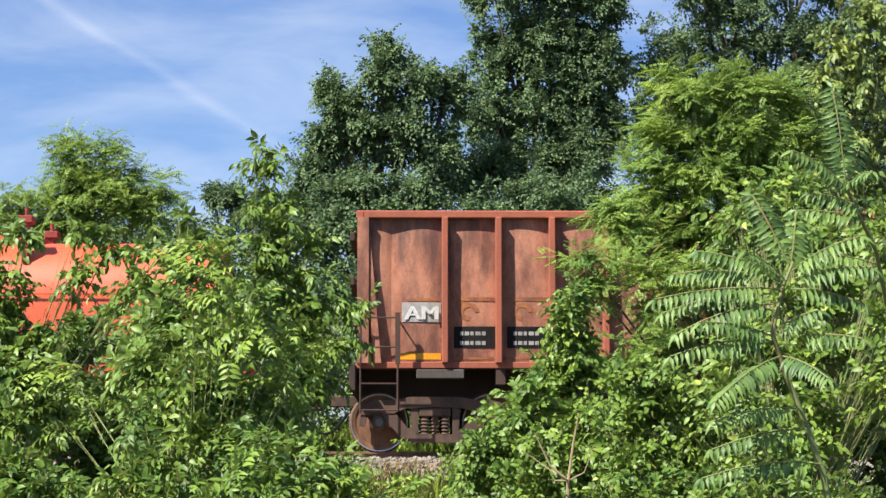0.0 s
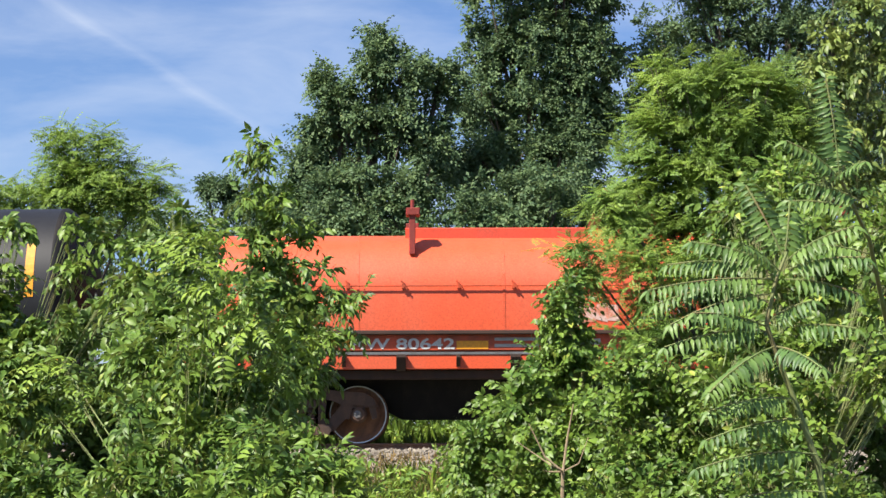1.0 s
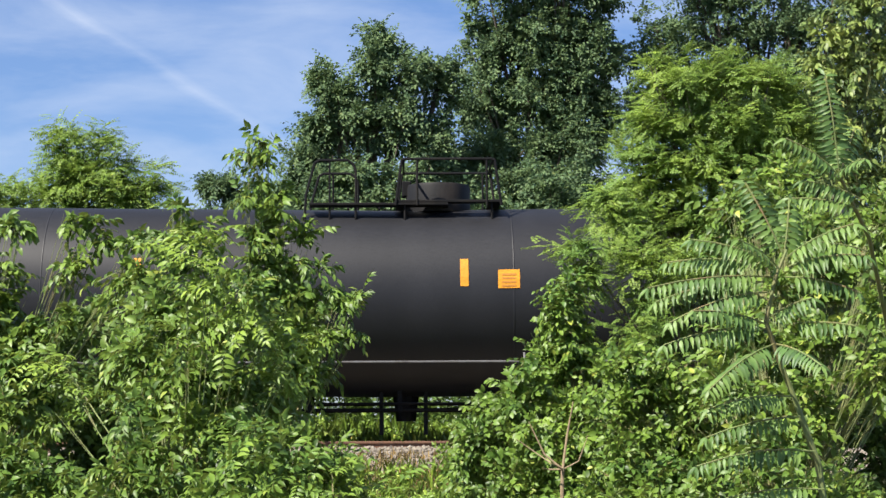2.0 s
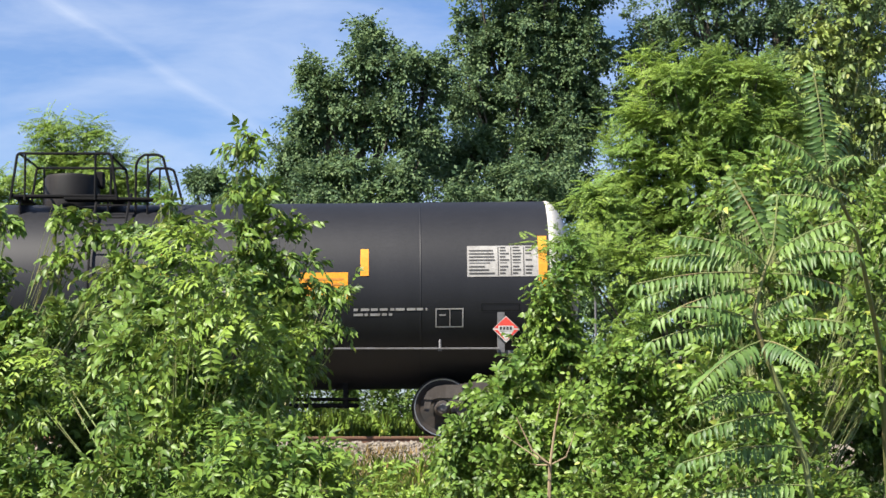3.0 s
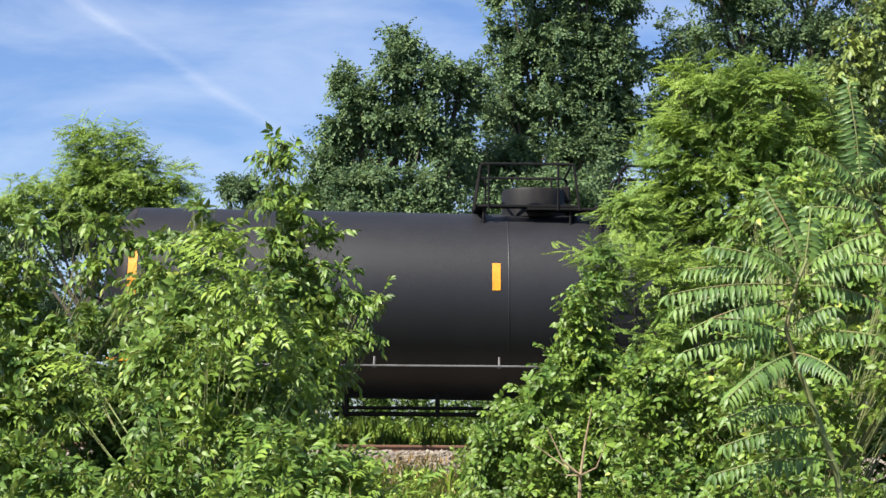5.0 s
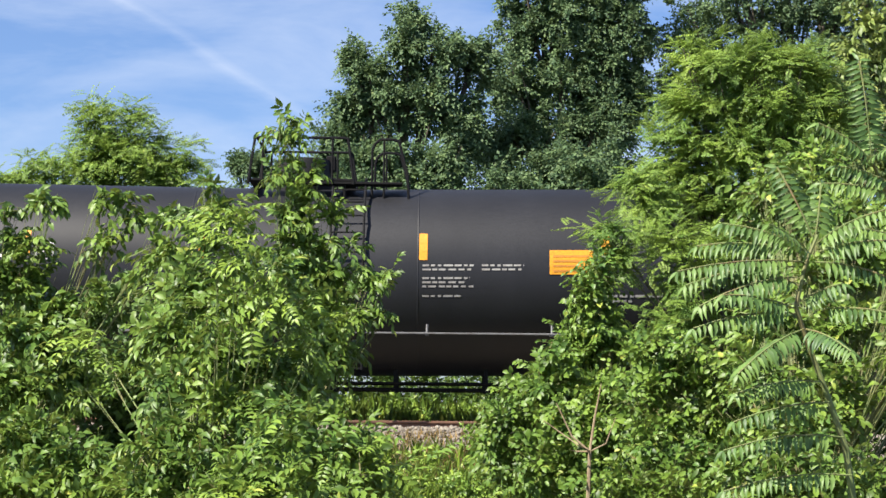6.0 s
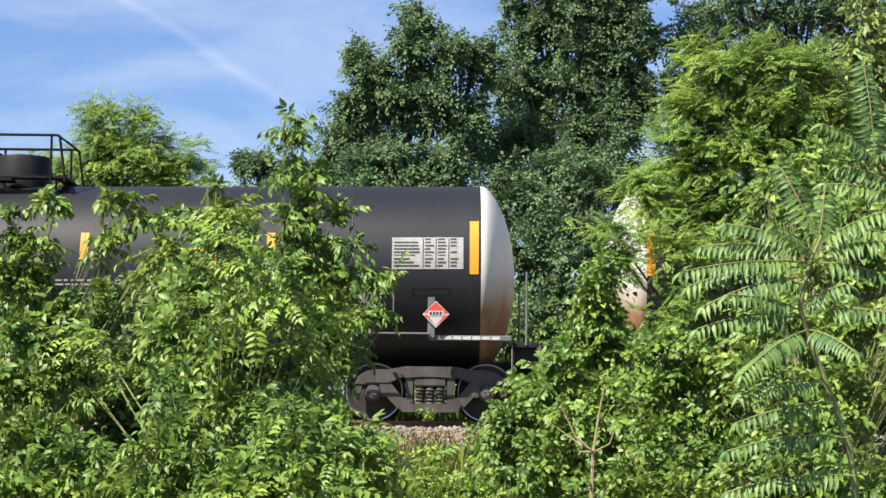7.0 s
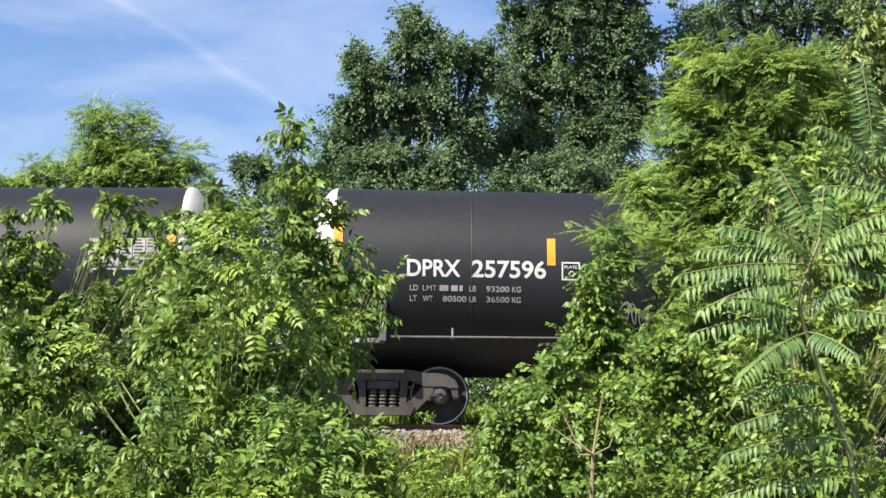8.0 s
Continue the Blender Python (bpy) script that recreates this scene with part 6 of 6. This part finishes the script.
shrub("shaded_bush", "leaves coloured darker for the shade behind the stems", 79, (4.0, 15.6, -1.6), [
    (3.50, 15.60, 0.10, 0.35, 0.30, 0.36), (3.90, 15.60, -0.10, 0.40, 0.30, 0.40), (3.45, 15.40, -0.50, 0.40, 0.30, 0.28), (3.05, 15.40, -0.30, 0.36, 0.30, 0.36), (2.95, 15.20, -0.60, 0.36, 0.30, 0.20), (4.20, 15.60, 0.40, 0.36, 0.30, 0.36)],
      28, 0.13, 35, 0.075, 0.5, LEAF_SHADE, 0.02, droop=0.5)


# tree of heaven: stems with large feather leaves, each leaf a part
def heaven_tree(label, seed, stems, fronds):
    t = thing("tree_of_heaven", label, "tree")
    rng = np.random.default_rng(seed)
    for pts in stems:
        bm = bmesh.new()
        for i, (a, b) in enumerate(zip(pts, pts[1:])):
            rod(bm, a, b, 0.017 * (1 - 0.75 * i / len(pts)), 0.017 * (1 - 0.75 * (i + 1) / len(pts)), 8)
        smooth(part("stem", bm, STEM, t))
    for a, b in fronds:
        a, b = np.array(a), np.array(b)
        b = b + np.array([0, rng.uniform(-0.16, 0.12), 0])
        ln = np.linalg.norm(b - a)
        bend = rng.uniform(0.35, 0.6)
        ax = (b - a) / ln + np.array([0, 0, bend * 0.5])
        up = np.array([0, -0.45, 1.0]) if abs(ax[2]) < 0.9 else np.array([0, -1.0, 0.3])
        l = np.array([ln])
        pr = pinnate(rng, a[None], ax[None], up[None], l, max(9, int(ln / 0.024)), 0.084, 0.25, bend, 1.3)
        drop = pr[1] - np.array([0, 0, 0.75])
        fr = blades("frond", pr[0], drop, pr[2], pr[3], pr[4], LEAF_FROND, t, curl=0.22)
        a0 = ax / np.linalg.norm(ax)
        sd = np.cross(a0, up)
        u0 = np.cross(sd / np.linalg.norm(sd), a0)
        bm = bmesh.new()
        pipe(bm, [tuple(a + a0 * ln * q - u0 * ln * bend * q * q * 0.5) for q in (0, 0.25, 0.5, 0.75, 1.0)], 0.0035, 5)
        part("leaf_stalk", bm, STEM, fr)
    return t


heaven_tree("tree of heaven with long feather-like leaves", 81, [
    [(1.76, 7.90, -0.80), (1.71, 7.88, -0.45), (1.66, 7.86, -0.10), (1.58, 7.85, 0.13), (1.50, 7.83, 0.33), (1.45, 7.80, 0.47), (1.49, 7.80, 0.64), (1.54, 7.80, 0.76)]], [
    ((1.51, 7.80, 0.68), (1.33, 7.62, 0.78)), ((1.48, 7.80, 0.65), (0.98, 7.62, 0.59)), ((1.45, 7.80, 0.63), (1.03, 7.70, 0.54)), ((1.52, 7.80, 0.75), (1.37, 7.66, 1.02)), ((1.53, 7.80, 0.72), (1.75, 7.62, 0.85)),
    ((1.54, 7.80, 0.69), (1.80, 7.62, 0.72)), ((1.53, 7.80, 0.65), (1.79, 7.62, 0.58)), ((1.49, 7.80, 0.70), (1.17, 7.72, 0.80)), ((1.43, 7.80, 0.70), (1.07, 7.76, 0.71)), ((1.46, 7.80, 0.59), (1.08, 7.62, 0.45)),
    ((1.45, 7.80, 0.44), (1.05, 7.62, 0.36)), ((1.45, 7.80, 0.46), (1.16, 7.68, 0.50)), ((1.48, 7.80, 0.38), (1.20, 7.62, 0.19)), ((1.49, 7.80, 0.38), (1.59, 7.62, 0.28)), ((1.55, 7.80, 0.17), (1.20, 7.62, 0.11)),
    ((1.58, 7.80, 0.09), (1.21, 7.66, 0.00)), ((1.64, 7.80, -0.05), (1.18, 7.62, -0.12)), ((1.67, 7.80, -0.20), (1.18, 7.62, -0.28)), ((1.55, 7.80, 0.46), (1.77, 7.62, 0.44)), ((1.47, 7.80, 0.55), (1.23, 7.72, 0.63)),
    ((1.53, 7.80, 0.74), (1.57, 7.70, 0.97)), ((1.47, 7.80, 0.49), (1.61, 7.62, 0.56))])
c3 = (1.94, 8.60, 1.17)
heaven_tree("tall tree of heaven with spreading leaves", 85, [[(2.78, 10.90, -0.82), (2.56, 10.20, 0.46), (2.26, 9.40, 0.97), (1.94, 8.60, 1.17)]], [
    (c3, (1.88, 8.60, 1.58)), (c3, (1.72, 8.50, 1.33)), (c3, (2.07, 8.60, 1.41)), ((2.04, 8.60, 1.01), (1.71, 8.50, 1.06)), ((2.04, 8.60, 1.06), (1.79, 8.50, 1.15)), ((2.06, 8.60, 0.83), (1.77, 8.50, 0.86)), (c3, (1.99, 8.40, 1.21))])
shrub("nettle_bush", "leafy green undergrowth at the stems", 82, (1.9, 10.2, -1.6), broken(thick([
    (2.11, 12.00, 1.47, 0.14, 0.13, 0.12), (2.32, 12.00, 1.37, 0.14, 0.12, 0.10), (2.42, 11.50, 1.21, 0.17, 0.15, 0.13), (2.04, 12.00, 1.15, 0.15, 0.14, 0.12), (2.59, 11.50, 0.95, 0.17, 0.17, 0.17), (2.31, 11.30, 0.89, 0.20, 0.18, 0.16), (1.90, 11.00, 0.58, 0.16, 0.16, 0.16), (2.19, 11.00, 0.52, 0.19, 0.18, 0.16), (2.47, 11.00, 0.52, 0.16, 0.16, 0.16), (1.90, 10.80, 0.22, 0.19, 0.17, 0.16), (2.23, 10.60, 0.19, 0.21, 0.18, 0.15), (1.94, 10.40, -0.05, 0.18, 0.17, 0.15), (1.67, 10.20, -0.35, 0.24, 0.18, 0.12), (2.21, 10.00, -0.33, 0.20, 0.17, 0.14), (1.93, 10.00, -0.31, 0.23, 0.19, 0.14), (2.66, 10.60, 0.84, 0.18, 0.20, 0.21), (2.58, 10.40, 0.43, 0.18, 0.18, 0.18), (2.66, 10.80, 1.21, 0.16, 0.16, 0.16)], 1.12), 90, 5, 0.5, 0.66),
      32, 0.13, 42, 0.066, 0.54, LEAF_ELM, 0.018, droop=0.45)

# bare twigs before the bush
tw = thing("dead_twig", "dry pale leafless twig", "twig")
bm = bmesh.new()
foot = Vector((0.97, 12.20, -0.49))
fork = Vector((0.98, 12.20, -0.18))
rod(bm, foot, fork, 0.014, 0.011, 6)
part("twig_stem", bm, TWIG, tw)
for knee, tip, r in (((1.01, 12.20, 0.03), (1.05, 12.20, 0.24), 0.009), ((0.87, 12.20, -0.09), (0.77, 12.20, 0.12), 0.008), ((0.90, 12.10, -0.14), (0.69, 12.20, 0.01), 0.006), ((0.89, 12.20, -0.18), (0.85, 12.10, -0.17), 0.006), ((1.08, 12.20, -0.13), (1.14, 12.20, 0.03), 0.005)):
    bm = bmesh.new()
    rod(bm, fork, knee, r, r * 0.8, 6)
    rod(bm, knee, tip, r * 0.8, r * 0.35, 6)
    part("twig", bm, TWIG, tw)


motions()
